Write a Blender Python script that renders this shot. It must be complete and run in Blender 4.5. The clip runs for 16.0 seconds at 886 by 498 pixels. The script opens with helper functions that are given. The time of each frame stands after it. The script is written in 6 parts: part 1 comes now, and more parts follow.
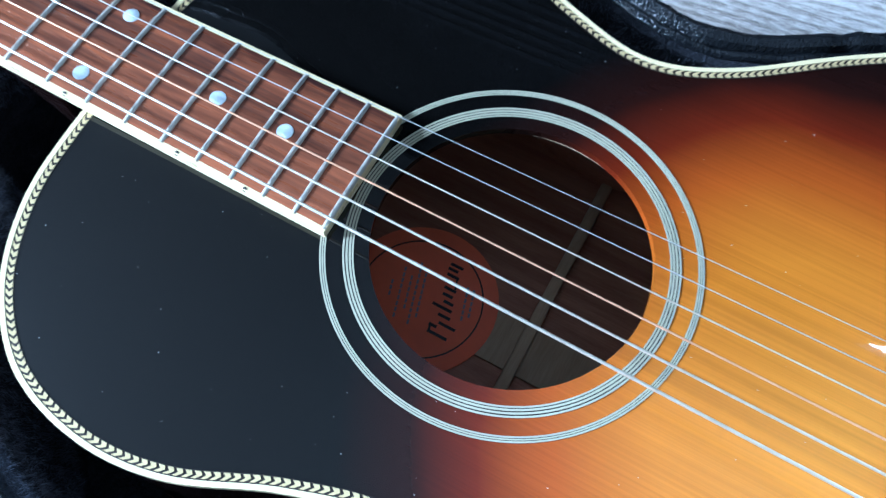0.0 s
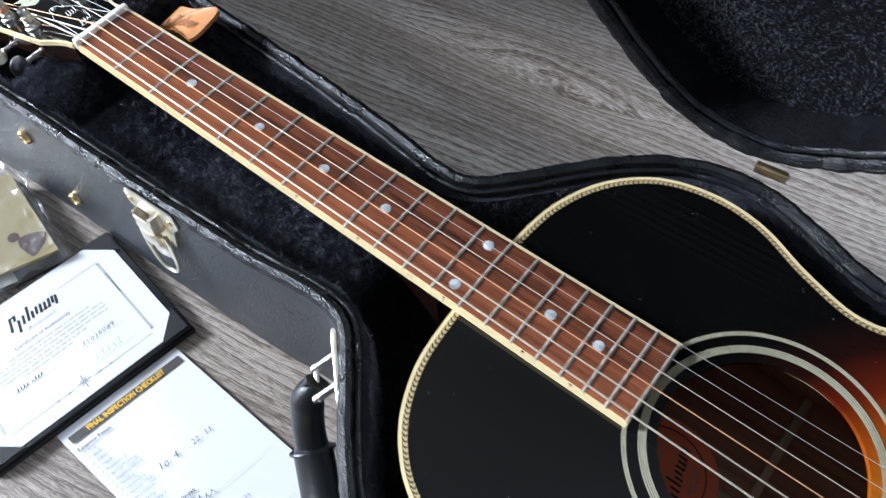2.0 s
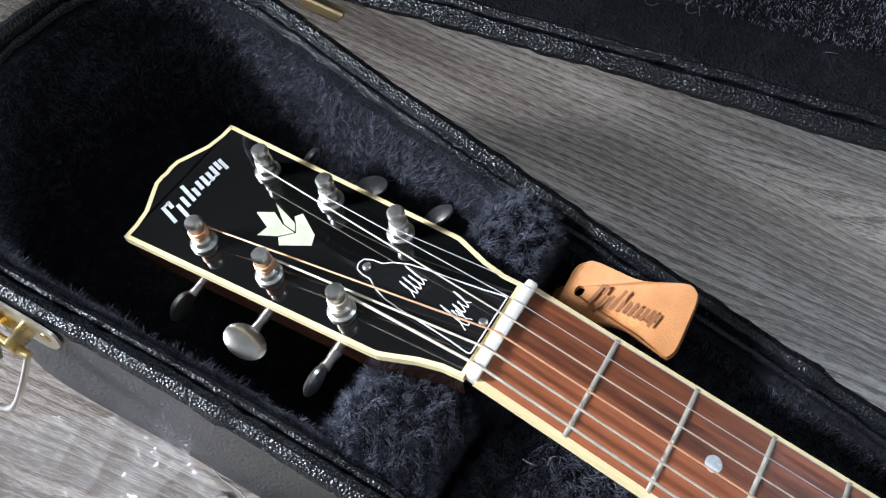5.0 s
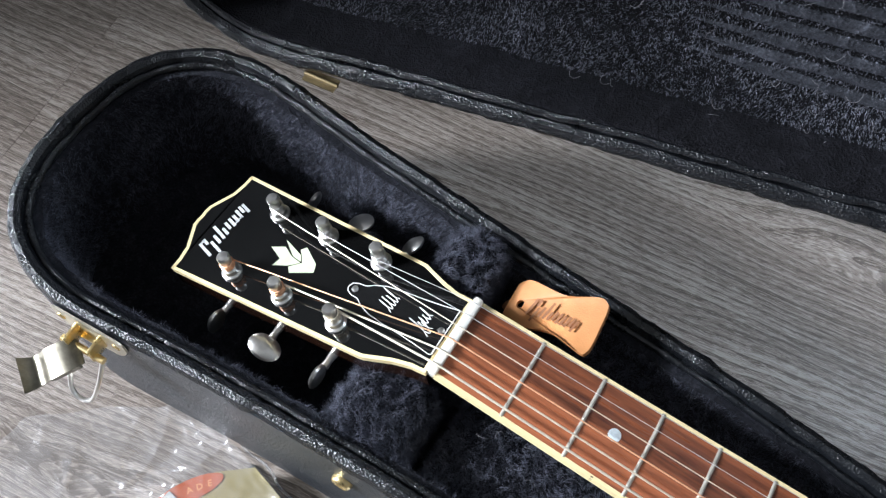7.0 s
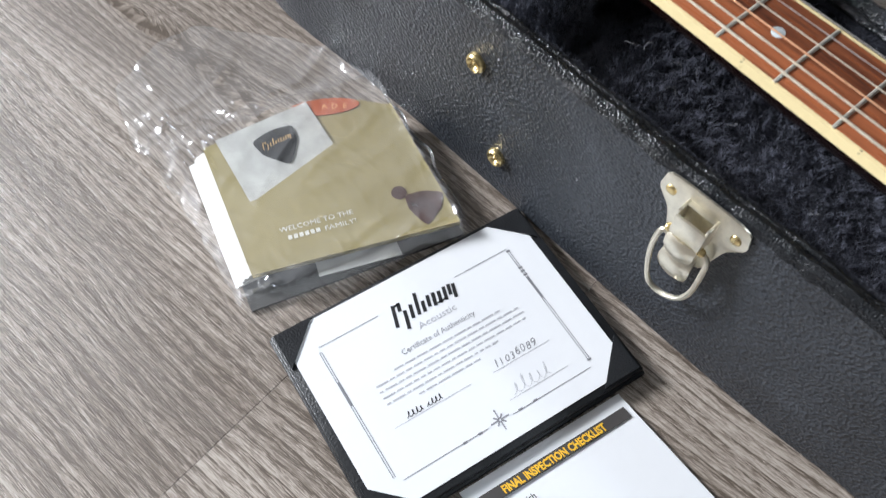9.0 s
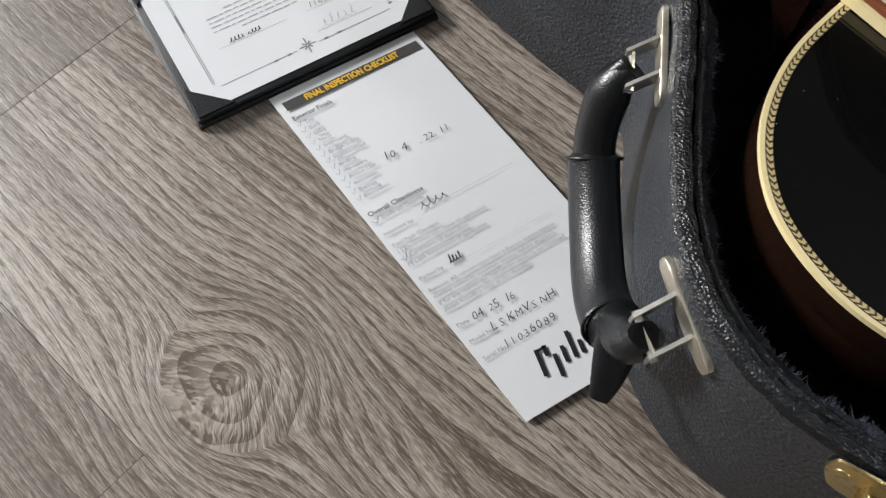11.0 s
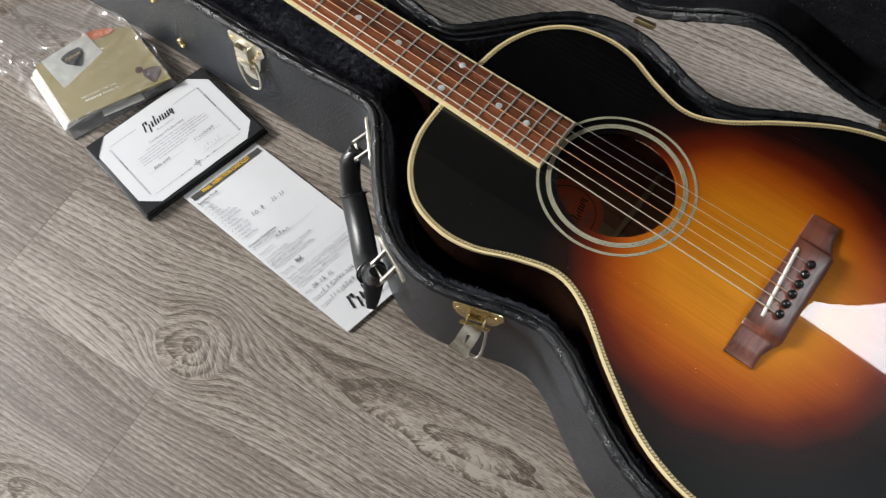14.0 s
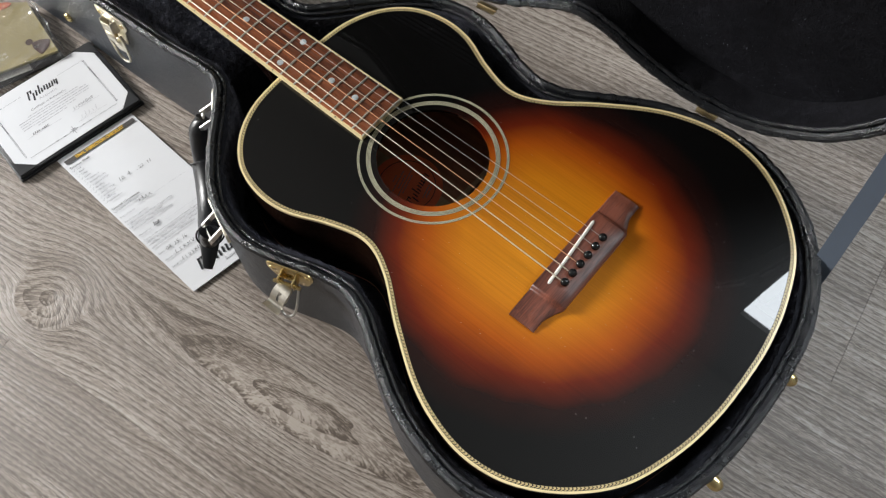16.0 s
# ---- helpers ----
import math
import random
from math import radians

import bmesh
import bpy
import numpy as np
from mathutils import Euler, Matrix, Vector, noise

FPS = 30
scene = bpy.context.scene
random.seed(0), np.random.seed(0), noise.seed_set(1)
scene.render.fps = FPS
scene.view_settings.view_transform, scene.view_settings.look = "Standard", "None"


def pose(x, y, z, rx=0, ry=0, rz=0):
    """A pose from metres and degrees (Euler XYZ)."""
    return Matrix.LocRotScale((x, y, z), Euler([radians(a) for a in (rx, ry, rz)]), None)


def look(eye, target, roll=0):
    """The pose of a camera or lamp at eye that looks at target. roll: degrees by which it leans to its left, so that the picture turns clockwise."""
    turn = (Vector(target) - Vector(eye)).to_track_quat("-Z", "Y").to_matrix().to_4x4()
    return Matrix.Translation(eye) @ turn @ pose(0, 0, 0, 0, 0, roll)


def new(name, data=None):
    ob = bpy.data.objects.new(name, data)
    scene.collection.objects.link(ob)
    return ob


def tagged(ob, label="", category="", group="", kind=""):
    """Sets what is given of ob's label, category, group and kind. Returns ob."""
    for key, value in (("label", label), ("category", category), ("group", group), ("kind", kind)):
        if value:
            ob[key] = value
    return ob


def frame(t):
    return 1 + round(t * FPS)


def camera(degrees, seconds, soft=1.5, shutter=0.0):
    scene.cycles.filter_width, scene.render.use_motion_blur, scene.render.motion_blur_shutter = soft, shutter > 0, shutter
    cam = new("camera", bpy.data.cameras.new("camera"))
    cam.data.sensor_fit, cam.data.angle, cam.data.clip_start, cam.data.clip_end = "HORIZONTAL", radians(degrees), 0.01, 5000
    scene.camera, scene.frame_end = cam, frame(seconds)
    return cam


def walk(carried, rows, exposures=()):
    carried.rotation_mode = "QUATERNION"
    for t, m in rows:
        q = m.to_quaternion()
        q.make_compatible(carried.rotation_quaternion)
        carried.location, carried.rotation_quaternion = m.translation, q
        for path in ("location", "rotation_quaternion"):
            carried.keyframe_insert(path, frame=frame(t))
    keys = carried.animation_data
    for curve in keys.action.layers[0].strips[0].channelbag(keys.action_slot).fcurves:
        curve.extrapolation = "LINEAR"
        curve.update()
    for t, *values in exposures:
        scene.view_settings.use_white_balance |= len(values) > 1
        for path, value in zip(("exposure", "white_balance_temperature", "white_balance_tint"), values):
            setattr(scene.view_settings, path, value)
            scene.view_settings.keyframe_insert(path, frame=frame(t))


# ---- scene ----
cam = camera(54.67, 16.0, soft=1.25, shutter=0.2)
PATH = [
    (0, (0.51473, -0.12392, 0.40302), (0.14178, 0.62129, -1.41510), 2.11),
    (0.5, (0.54561, -0.16241, 0.47703), (0.06912, 0.71506, -1.25588), 1.28),
    (1, (0.54898, -0.18573, 0.53119), (-0.00016, 0.72533, -1.16244), 0.74),
    (1.5, (0.51070, -0.21887, 0.54076), (-0.12446, 0.66973, -1.13464), 0.07),
    (2, (0.44712, -0.19945, 0.53435), (-0.23179, 0.63472, -1.15184), -1.78),
    (2.5, (0.33929, -0.17870, 0.51847), (-0.34669, 0.65372, -1.16573), -1.88),
    (3, (0.21779, -0.15668, 0.47823), (-0.40614, 0.69911, -1.21833), 0.65),
    (3.5, (0.10923, -0.14174, 0.42745), (-0.39237, 0.73216, -1.30018), 5.36),
    (4, (0.03420, -0.12753, 0.39093), (-0.35862, 0.79391, -1.34015), 11.37),
    (6.3, (0.00020, -0.12674, 0.49944), (-0.20454, 0.63550, -1.33824), 17.80),
    (6.5, (0.00953, -0.12686, 0.50883), (-0.21863, 0.62565, -1.33010), 15.56),
    (7, (0.03969, -0.14001, 0.52223), (-0.29425, 0.67832, -1.27188), 11.02),
    (7.5, (0.13759, -0.17182, 0.52243), (-0.35014, 0.68675, -1.21681), 6.48),
    (8, (0.21768, -0.21732, 0.53636), (-0.41834, 0.58555, -1.18146), 2.58),
    (8.5, (0.21630, -0.27647, 0.50766), (-0.50569, 0.44413, -1.21265), 1.38),
    (9, (0.18371, -0.28074, 0.40045), (-0.54182, 0.40241, -1.33359), 2.93),
    (9.5, (0.20401, -0.28173, 0.37193), (-0.45272, 0.37056, -1.40098), 4.64),
    (10, (0.27357, -0.28247, 0.36380), (-0.31447, 0.22639, -1.47882), 1.75),
    (12.3, (0.46211, -0.34375, 0.58195), (-0.18323, 0.25665, -1.21334), 1.11),
    (12.5, (0.47036, -0.34784, 0.61872), (-0.16448, 0.26915, -1.17469), 0.47),
    (13, (0.48504, -0.36057, 0.67908), (-0.10104, 0.29275, -1.11806), -0.94),
    (13.5, (0.52709, -0.39187, 0.72500), (-0.02274, 0.28569, -1.07461), -0.85),
    (14, (0.58550, -0.37598, 0.75658), (0.05547, 0.30798, -1.04655), -0.24),
    (14.5, (0.65238, -0.35448, 0.76107), (0.12694, 0.33759, -1.04030), 0.39),
    (15, (0.69698, -0.33392, 0.76456), (0.16928, 0.36175, -1.03476), 0.53),
    (15.5, (0.73185, -0.31531, 0.77163), (0.18564, 0.36553, -1.02785), -0.27),
    (16, (0.75629, -0.29809, 0.77922), (0.17364, 0.34888, -1.02132), -2.05),
]
EXPOSURES = [(0, 1.25, 4200, 2), (0.5, 0.96, 4250, 3), (1.0, 0.84, 4700, 6), (1.5, 0.74, 5150, 9), (2.0, 0.64, 5500, 10), (3.0, 0.42, 5600, 10), (4.0, 0.52, 5600, 10), (7.0, 0.78, 5700, 10), (8.0, 0.96, 5700, 10), (8.7, 0.66, 5850, 10), (10.0, 0.0, 6200, 10), (12.5, 0.0, 6400, 10), (14, 0.14, 6400, 10), (16, 0.2, 6400, 10)]
walk(cam, [(t, look(eye, target, roll)) for t, eye, target, roll in PATH], EXPOSURES)

# ---- world and light ----
world = bpy.data.worlds.new("world")
scene.world = world
world.use_nodes = True
sky = world.node_tree.nodes.new("ShaderNodeTexSky")
sky.sky_type, sky.sun_disc = "NISHITA", False
sky.sun_elevation, sky.sun_rotation = radians(35), radians(240)
world.node_tree.nodes["Background"].inputs[1].default_value = 0.1
world.node_tree.links.new(sky.outputs[0], world.node_tree.nodes["Background"].inputs[0])


def window_light(name, at, target, width, height, watts, colour):
    data = bpy.data.lights.new(name, "AREA")
    data.shape, data.size, data.size_y, data.energy, data.color = "RECTANGLE", width, height, watts, colour
    ob = new(name, data)
    ob.matrix_world = look(at, target)
    return ob


window_light("west_window_daylight", (-3.42, -2.05, 1.80), (0.1, 0.0, 0.12), 0.95, 0.95, 360.0, (1.0, 0.985, 0.96))
window_light("north_window_daylight", (1.36, 1.16, 1.625), (1.36, -1.0, 1.625), 0.78, 1.05, 43.0, (0.90, 0.96, 1.0))


# ---- materials ----
def material(name, rough=0.5, metal=0.0, colour=(0.5, 0.5, 0.5), **more):
    m = bpy.data.materials.new(name)
    m.use_nodes = True
    b = m.node_tree.nodes["Principled BSDF"]
    b.inputs["Base Color"].default_value = (*colour, 1)
    b.inputs["Roughness"].default_value = rough
    b.inputs["Metallic"].default_value = metal
    for key, value in more.items():
        b.inputs[key.replace("_", " ")].default_value = value
    return m, m.node_tree, b


def wire(nt, a, b):
    nt.links.new(a, b)


def calc(nt, op, a, b=0.0, c=None):
    n = nt.nodes.new("ShaderNodeMath")
    n.operation = op
    for k, v in enumerate((a, b, c)):
        if v is None:
            continue
        if isinstance(v, (int, float)):
            n.inputs[k].default_value = v
        else:
            nt.links.new(v, n.inputs[k])
    return n.outputs[0]


def coords(nt, scale=(1, 1, 1), turn=0.0, kind="Object"):
    c = nt.nodes.new("ShaderNodeTexCoord")
    m = nt.nodes.new("ShaderNodeMapping")
    m.inputs["Scale"].default_value = scale
    m.inputs["Rotation"].default_value = (0, 0, radians(turn))
    if kind == "World":
        g = nt.nodes.new("ShaderNodeNewGeometry")
        nt.links.new(g.outputs["Position"], m.inputs[0])
    else:
        nt.links.new(c.outputs[kind], m.inputs[0])
    return m.outputs[0]


def grain(nt, vec, scale, detail=4.0, rough=0.55, twist=0.0):
    n = nt.nodes.new("ShaderNodeTexNoise")
    n.inputs["Scale"].default_value, n.inputs["Detail"].default_value = scale, detail
    n.inputs["Roughness"].default_value, n.inputs["Distortion"].default_value = rough, twist
    nt.links.new(vec, n.inputs["Vector"])
    return n.outputs[0]


def cells(nt, vec, scale, feature="F1"):
    n = nt.nodes.new("ShaderNodeTexVoronoi")
    n.feature = feature
    n.inputs["Scale"].default_value = scale
    nt.links.new(vec, n.inputs["Vector"])
    return n.outputs["Distance"]


def ramp(nt, fac, *stops):
    r = nt.nodes.new("ShaderNodeValToRGB")
    e = r.color_ramp.elements
    while len(e) < len(stops):
        e.new(0.5)
    for el, (p, c) in zip(e, stops):
        el.position = p
        el.color = (*c, 1) if not isinstance(c, (int, float)) else (c, c, c, 1)
    nt.links.new(fac, r.inputs[0])
    return r.outputs[0]


def mixed(nt, a, b, fac, blend="MIX"):
    n = nt.nodes.new("ShaderNodeMix")
    n.data_type, n.blend_type = "RGBA", blend
    for sock, v in ((n.inputs[0], fac), (n.inputs[6], a), (n.inputs[7], b)):
        if isinstance(v, (int, float)):
            sock.default_value = v
        elif isinstance(v, tuple):
            sock.default_value = (*v, 1)
        else:
            nt.links.new(v, sock)
    return n.outputs[2]


def relief(nt, b, height, strength, depth, under=None):
    n = nt.nodes.new("ShaderNodeBump")
    n.inputs["Strength"].default_value, n.inputs["Distance"].default_value = strength, depth
    nt.links.new(height, n.inputs["Height"])
    if under is not None:
        nt.links.new(under, n.inputs["Normal"])
    nt.links.new(n.outputs[0], b.inputs["Normal"])
    return n.outputs[0]


def plain(name, colour, rough=0.5, metal=0.0, wear=0.15, size=60.0, bumpy=0.0, **more):
    """One colour with fine variation in tone, gloss and relief."""
    m, nt, b = material(name, rough, metal, colour, **more)
    v = coords(nt)
    n = grain(nt, v, size, 5)
    n2 = grain(nt, v, size * 7, 3)
    both = calc(nt, "ADD", calc(nt, "MULTIPLY", n, 0.7), calc(nt, "MULTIPLY", n2, 0.3))
    lo = tuple(c * (1 - wear) for c in colour)
    hi = tuple(min(1, c * (1 + wear)) for c in colour)
    wire(nt, ramp(nt, both, (0.3, lo), (0.7, hi)), b.inputs["Base Color"])
    wire(nt, ramp(nt, both, (0.3, max(0.02, rough * 0.8)), (0.7, min(1, rough * 1.25))), b.inputs["Roughness"])
    if bumpy:
        relief(nt, b, both, 0.6, bumpy)
    return m


def make_floor():
    """Grey-brown oak boards: long grain, cathedral figures and knots."""
    m, nt, b = material("oak_laminate", 0.5)
    v = coords(nt, turn=-PLANK, kind="World")
    sep = nt.nodes.new("ShaderNodeSeparateXYZ")
    wire(nt, v, sep.inputs[0])
    a, c = sep.outputs[0], sep.outputs[1]
    info = nt.nodes.new("ShaderNodeObjectInfo")
    shift = calc(nt, "MULTIPLY", info.outputs["Random"], 37.0)
    comb = nt.nodes.new("ShaderNodeCombineXYZ")
    wire(nt, calc(nt, "MULTIPLY", a, 1.6), comb.inputs[0])
    wire(nt, calc(nt, "MULTIPLY", c, 9.0), comb.inputs[1])
    wire(nt, shift, comb.inputs[2])
    swirl = grain(nt, comb.outputs[0], 1.0, 2.0, 0.5)
    comb2 = nt.nodes.new("ShaderNodeCombineXYZ")
    wire(nt, calc(nt, "MULTIPLY", a, 14.0), comb2.inputs[0])
    wire(nt, calc(nt, "MULTIPLY", c, 32.0), comb2.inputs[1])
    wire(nt, shift, comb2.inputs[2])
    ripple = calc(nt, "SUBTRACT", grain(nt, comb2.outputs[0], 1.0, 2.0, 0.5), 0.5)
    field = calc(nt, "ADD", c, calc(nt, "MULTIPLY", calc(nt, "SUBTRACT", swirl, 0.5), 0.05))
    field = calc(nt, "ADD", field, calc(nt, "MULTIPLY", ripple, 0.007))
    # the grain flows round each knot and closes in rings inside it
    for x, y, size, stretch in KNOTS:
        ka = x * math.cos(radians(PLANK)) + y * math.sin(radians(PLANK))
        kc = -x * math.sin(radians(PLANK)) + y * math.cos(radians(PLANK))
        da = calc(nt, "DIVIDE", calc(nt, "SUBTRACT", a, ka), stretch)
        dc = calc(nt, "SUBTRACT", c, kc)
        d2 = calc(nt, "ADD", calc(nt, "MULTIPLY", da, da), calc(nt, "MULTIPLY", dc, dc))
        d = calc(nt, "ADD", calc(nt, "SQRT", d2), calc(nt, "MULTIPLY", ripple, (0.10 if stretch < 2 else 0.22) * size))
        fade = calc(nt, "POWER", 2.718, calc(nt, "MULTIPLY", d2, -1.0 / (3.2 * size) ** 2))
        far = calc(nt, "MAXIMUM", d, size)
        push = calc(nt, "MULTIPLY", calc(nt, "DIVIDE", dc, calc(nt, "MULTIPLY", far, far)), size * size)
        field = calc(nt, "SUBTRACT", field, calc(nt, "MULTIPLY", push, fade))
        field = calc(nt, "ADD", field, calc(nt, "MULTIPLY", calc(nt, "MINIMUM", calc(nt, "SUBTRACT", d, size), 0.0), 0.62 if stretch < 2 else 0.5))

    # pores keep closer to the board's length than the growth lines do
    flow = calc(nt, "ADD", c, calc(nt, "MULTIPLY", calc(nt, "SUBTRACT", field, c), 0.60))

    def streaks(along, across, detail, rough, line=field):
        q = nt.nodes.new("ShaderNodeCombineXYZ")
        wire(nt, calc(nt, "MULTIPLY", a, along), q.inputs[0])
        wire(nt, calc(nt, "MULTIPLY", line, across), q.inputs[1])
        wire(nt, shift, q.inputs[2])
        return grain(nt, q.outputs[0], 1.0, detail, rough)
    pores = streaks(120.0, 1500.0, 2.0, 0.7, flow)
    flecks = streaks(170.0, 2300.0, 1.0, 0.5, flow)
    bands = streaks(4.0, 190.0, 3.0, 0.6, flow)
    cloud = streaks(3.0, 16.0, 3.0, 0.6)
    wob = calc(nt, "MULTIPLY", streaks(5.0, 40.0, 2.0, 0.5), 2.4)
    saw = calc(nt, "FRACT", calc(nt, "ADD", calc(nt, "MULTIPLY", field, 160.0), wob))
    saw = calc(nt, "POWER", saw, 2.2)
    dash = ramp(nt, pores, (0.44, 0.0), (0.56, 1.0))
    fleck = ramp(nt, flecks, (0.52, 0.0), (0.62, 1.0))
    tone = calc(nt, "ADD", calc(nt, "ADD", calc(nt, "MULTIPLY", bands, 0.24), calc(nt, "MULTIPLY", cloud, 0.34)), 0.195)
    tone = calc(nt, "ADD", tone, calc(nt, "MULTIPLY", calc(nt, "SUBTRACT", dash, 0.5), calc(nt, "MULTIPLY_ADD", saw, 0.20, 0.095)))
    tone = calc(nt, "ADD", tone, calc(nt, "MULTIPLY", calc(nt, "SUBTRACT", fleck, 0.35), 0.075))
    tone = calc(nt, "SUBTRACT", tone, calc(nt, "MULTIPLY", calc(nt, "SUBTRACT", saw, 0.31), 0.205))
    tone = calc(nt, "ADD", tone, calc(nt, "MULTIPLY", calc(nt, "SUBTRACT", info.outputs["Random"], 0.5), 0.045))
    col = ramp(nt, tone, (0.36, (0.096, 0.073, 0.055)), (0.45, (0.166, 0.134, 0.108)), (0.53, (0.258, 0.216, 0.180)), (0.64, (0.43, 0.378, 0.328)))
    wire(nt, col, b.inputs["Base Color"])
    wire(nt, ramp(nt, pores, (0.3, 0.50), (0.7, 0.33)), b.inputs["Roughness"])
    b.inputs["Specular IOR Level"].default_value = 0.65
    relief(nt, b, calc(nt, "ADD", calc(nt, "ADD", dash, calc(nt, "MULTIPLY", fleck, 0.5)), calc(nt, "MULTIPLY", bands, 0.6)), 0.35, 0.0003)
    return m


def make_burst():
    """Spruce with a lacquered sunburst from amber to black."""
    m, nt, b = material("sunburst_lacquer", 0.45)
    v = coords(nt)
    sep = nt.nodes.new("ShaderNodeSeparateXYZ")
    wire(nt, v, sep.inputs[0])
    x, y = sep.outputs[0], sep.outputs[1]
    dx = calc(nt, "DIVIDE", calc(nt, "SUBTRACT", x, 0.608), 1.0)
    dy = calc(nt, "DIVIDE", calc(nt, "ADD", y, 0.007), 0.95)
    r = calc(nt, "SQRT", calc(nt, "ADD", calc(nt, "MULTIPLY", dx, dx), calc(nt, "MULTIPLY", dy, dy)))
    r = calc(nt, "ADD", r, calc(nt, "MULTIPLY", calc(nt, "SUBTRACT", grain(nt, v, 14.0, 2), 0.5), 0.02))
    burst = ramp(nt, calc(nt, "DIVIDE", r, 0.2), (0.0, (0.61, 0.240, 0.011)), (0.33, (0.54, 0.180, 0.007)), (0.50, (0.345, 0.070, 0.003)),
                 (0.62, (0.112, 0.012, 0.002)), (0.73, (0.014, 0.003, 0.0018)), (0.85, (0.0014, 0.0013, 0.0012)))
    fine = nt.nodes.new("ShaderNodeCombineXYZ")
    wire(nt, calc(nt, "MULTIPLY", x, 6.0), fine.inputs[0])
    wire(nt, calc(nt, "MULTIPLY", y, 900.0), fine.inputs[1])
    lines = grain(nt, fine.outputs[0], 1.0, 3.0, 0.6)
    soft = grain(nt, coords(nt, (8, 90, 1)), 1.0, 2.0)
    tone = ramp(nt, calc(nt, "ADD", calc(nt, "MULTIPLY", lines, 0.7), calc(nt, "MULTIPLY", soft, 0.3)), (0.3, 0.80), (0.7, 1.12))
    wire(nt, mixed(nt, burst, tone, 1.0, "MULTIPLY"), b.inputs["Base Color"])
    b.inputs["Specular IOR Level"].default_value = 0.1
    b.inputs["Coat Weight"].default_value, b.inputs["Coat Roughness"].default_value = 1.0, 0.015
    return m


def make_wood(name, dark, light, scale=(7, 160, 160), rough=0.45, coat=0.0, spread=1.0):
    m, nt, b = material(name, rough)
    v = coords(nt, scale)
    streak = grain(nt, v, 1.0, 5.0, 0.6, 0.3)
    wide = grain(nt, coords(nt, tuple(s * 0.3 for s in scale)), 1.0, 3.0, 0.5, 0.4)
    pore = grain(nt, coords(nt, (scale[0] * 12, scale[1] * 10, scale[2] * 10)), 1.0, 2.0)
    tone = calc(nt, "ADD", calc(nt, "ADD", calc(nt, "MULTIPLY", streak, 0.45), calc(nt, "MULTIPLY", wide, 0.40)), calc(nt, "MULTIPLY", pore, 0.24))
    wire(nt, ramp(nt, tone, (0.52 - 0.16 * spread, dark), (0.52, tuple((p + q) / 2 for p, q in zip(dark, light))), (0.52 + 0.14 * spread, light)), b.inputs["Base Color"])
    wire(nt, ramp(nt, pore, (0.3, rough * 1.3), (0.7, rough * 0.8)), b.inputs["Roughness"])
    relief(nt, b, pore, 0.25, 0.0002)
    b.inputs["Coat Weight"].default_value = coat
    return m


def make_plush(name, colour, sheen=0.12):
    """Deep velvet pile, brushed in places."""
    m, nt, b = material(name, 0.95, 0.0, colour)
    b.inputs["Specular IOR Level"].default_value = 0.1
    v = coords(nt)
    pile = grain(nt, v, 700.0, 3.0, 0.7)
    tuft = grain(nt, v, 90.0, 4.0, 0.6, 1.2)
    brush = grain(nt, v, 16.0, 3.0, 0.6)
    tone = calc(nt, "ADD", calc(nt, "ADD", calc(nt, "MULTIPLY", pile, 0.4), calc(nt, "MULTIPLY", tuft, 0.35)), calc(nt, "MULTIPLY", brush, 0.3))
    lo = tuple(c * 0.2 for c in colour)
    hi = tuple(c * 3.0 for c in colour)
    wire(nt, ramp(nt, tone, (0.36, lo), (0.55, colour), (0.72, hi)), b.inputs["Base Color"])
    b.inputs["Sheen Weight"].default_value, b.inputs["Sheen Roughness"].default_value = sheen, 0.4
    b.inputs["Sheen Tint"].default_value = (0.55, 0.58, 0.75, 1)
    h = calc(nt, "ADD", calc(nt, "MULTIPLY", tuft, 0.6), calc(nt, "MULTIPLY", pile, 0.5))
    relief(nt, b, h, 1.0, 0.004)
    return m


def make_vinyl(name, colour, rough=0.42, size=420.0, depth=0.0006):
    """Black leather-grained vinyl, scuffed."""
    m, nt, b = material(name, rough, 0.0, colour)
    v = coords(nt)
    pebble = cells(nt, v, size)
    fine = grain(nt, v, size * 1.5, 3.0)
    scuff = grain(nt, v, 25.0, 6.0, 0.7)
    wire(nt, ramp(nt, scuff, (0.35, tuple(c * 0.7 for c in colour)), (0.62, colour), (0.8, tuple(c * 2.2 for c in colour))), b.inputs["Base Color"])
    wire(nt, ramp(nt, scuff, (0.3, rough * 0.85), (0.7, rough * 1.25)), b.inputs["Roughness"])
    relief(nt, b, calc(nt, "ADD", pebble, calc(nt, "MULTIPLY", fine, 0.5)), 0.8, depth)
    return m


PLANK, SEAM = 7.85, -0.0135
KNOTS = [(0.240, -0.305, 0.035, 1.12), (0.500, -0.228, 0.026, 5.0), (-0.100, -0.137, 0.018, 4.0), (-0.238, -0.158, 0.010, 3.5), (0.250, -0.485, 0.022, 3.5), (0.205, 0.262, 0.020, 4.5), (0.95, 0.30, 0.026, 3.0)]
FLOOR = make_floor()
BURST = make_burst()
GLOSS_BLACK = plain("black_lacquer", (0.004, 0.004, 0.004), 0.05, wear=0.3, size=30, Coat_Weight=1.0, Coat_Roughness=0.02)
MAHOGANY = make_wood("mahogany", (0.20, 0.075, 0.042), (0.42, 0.19, 0.105), (10, 200, 200), 0.55)
SIDE_WOOD = make_wood("dark_mahogany_lacquer", (0.008, 0.004, 0.003), (0.022, 0.009, 0.005), (10, 200, 200), 0.2, 1.0)
NECK_WOOD = make_wood("neck_mahogany", (0.005, 0.002, 0.0015), (0.012, 0.004, 0.003), (10, 200, 200), 0.25, 0.7)
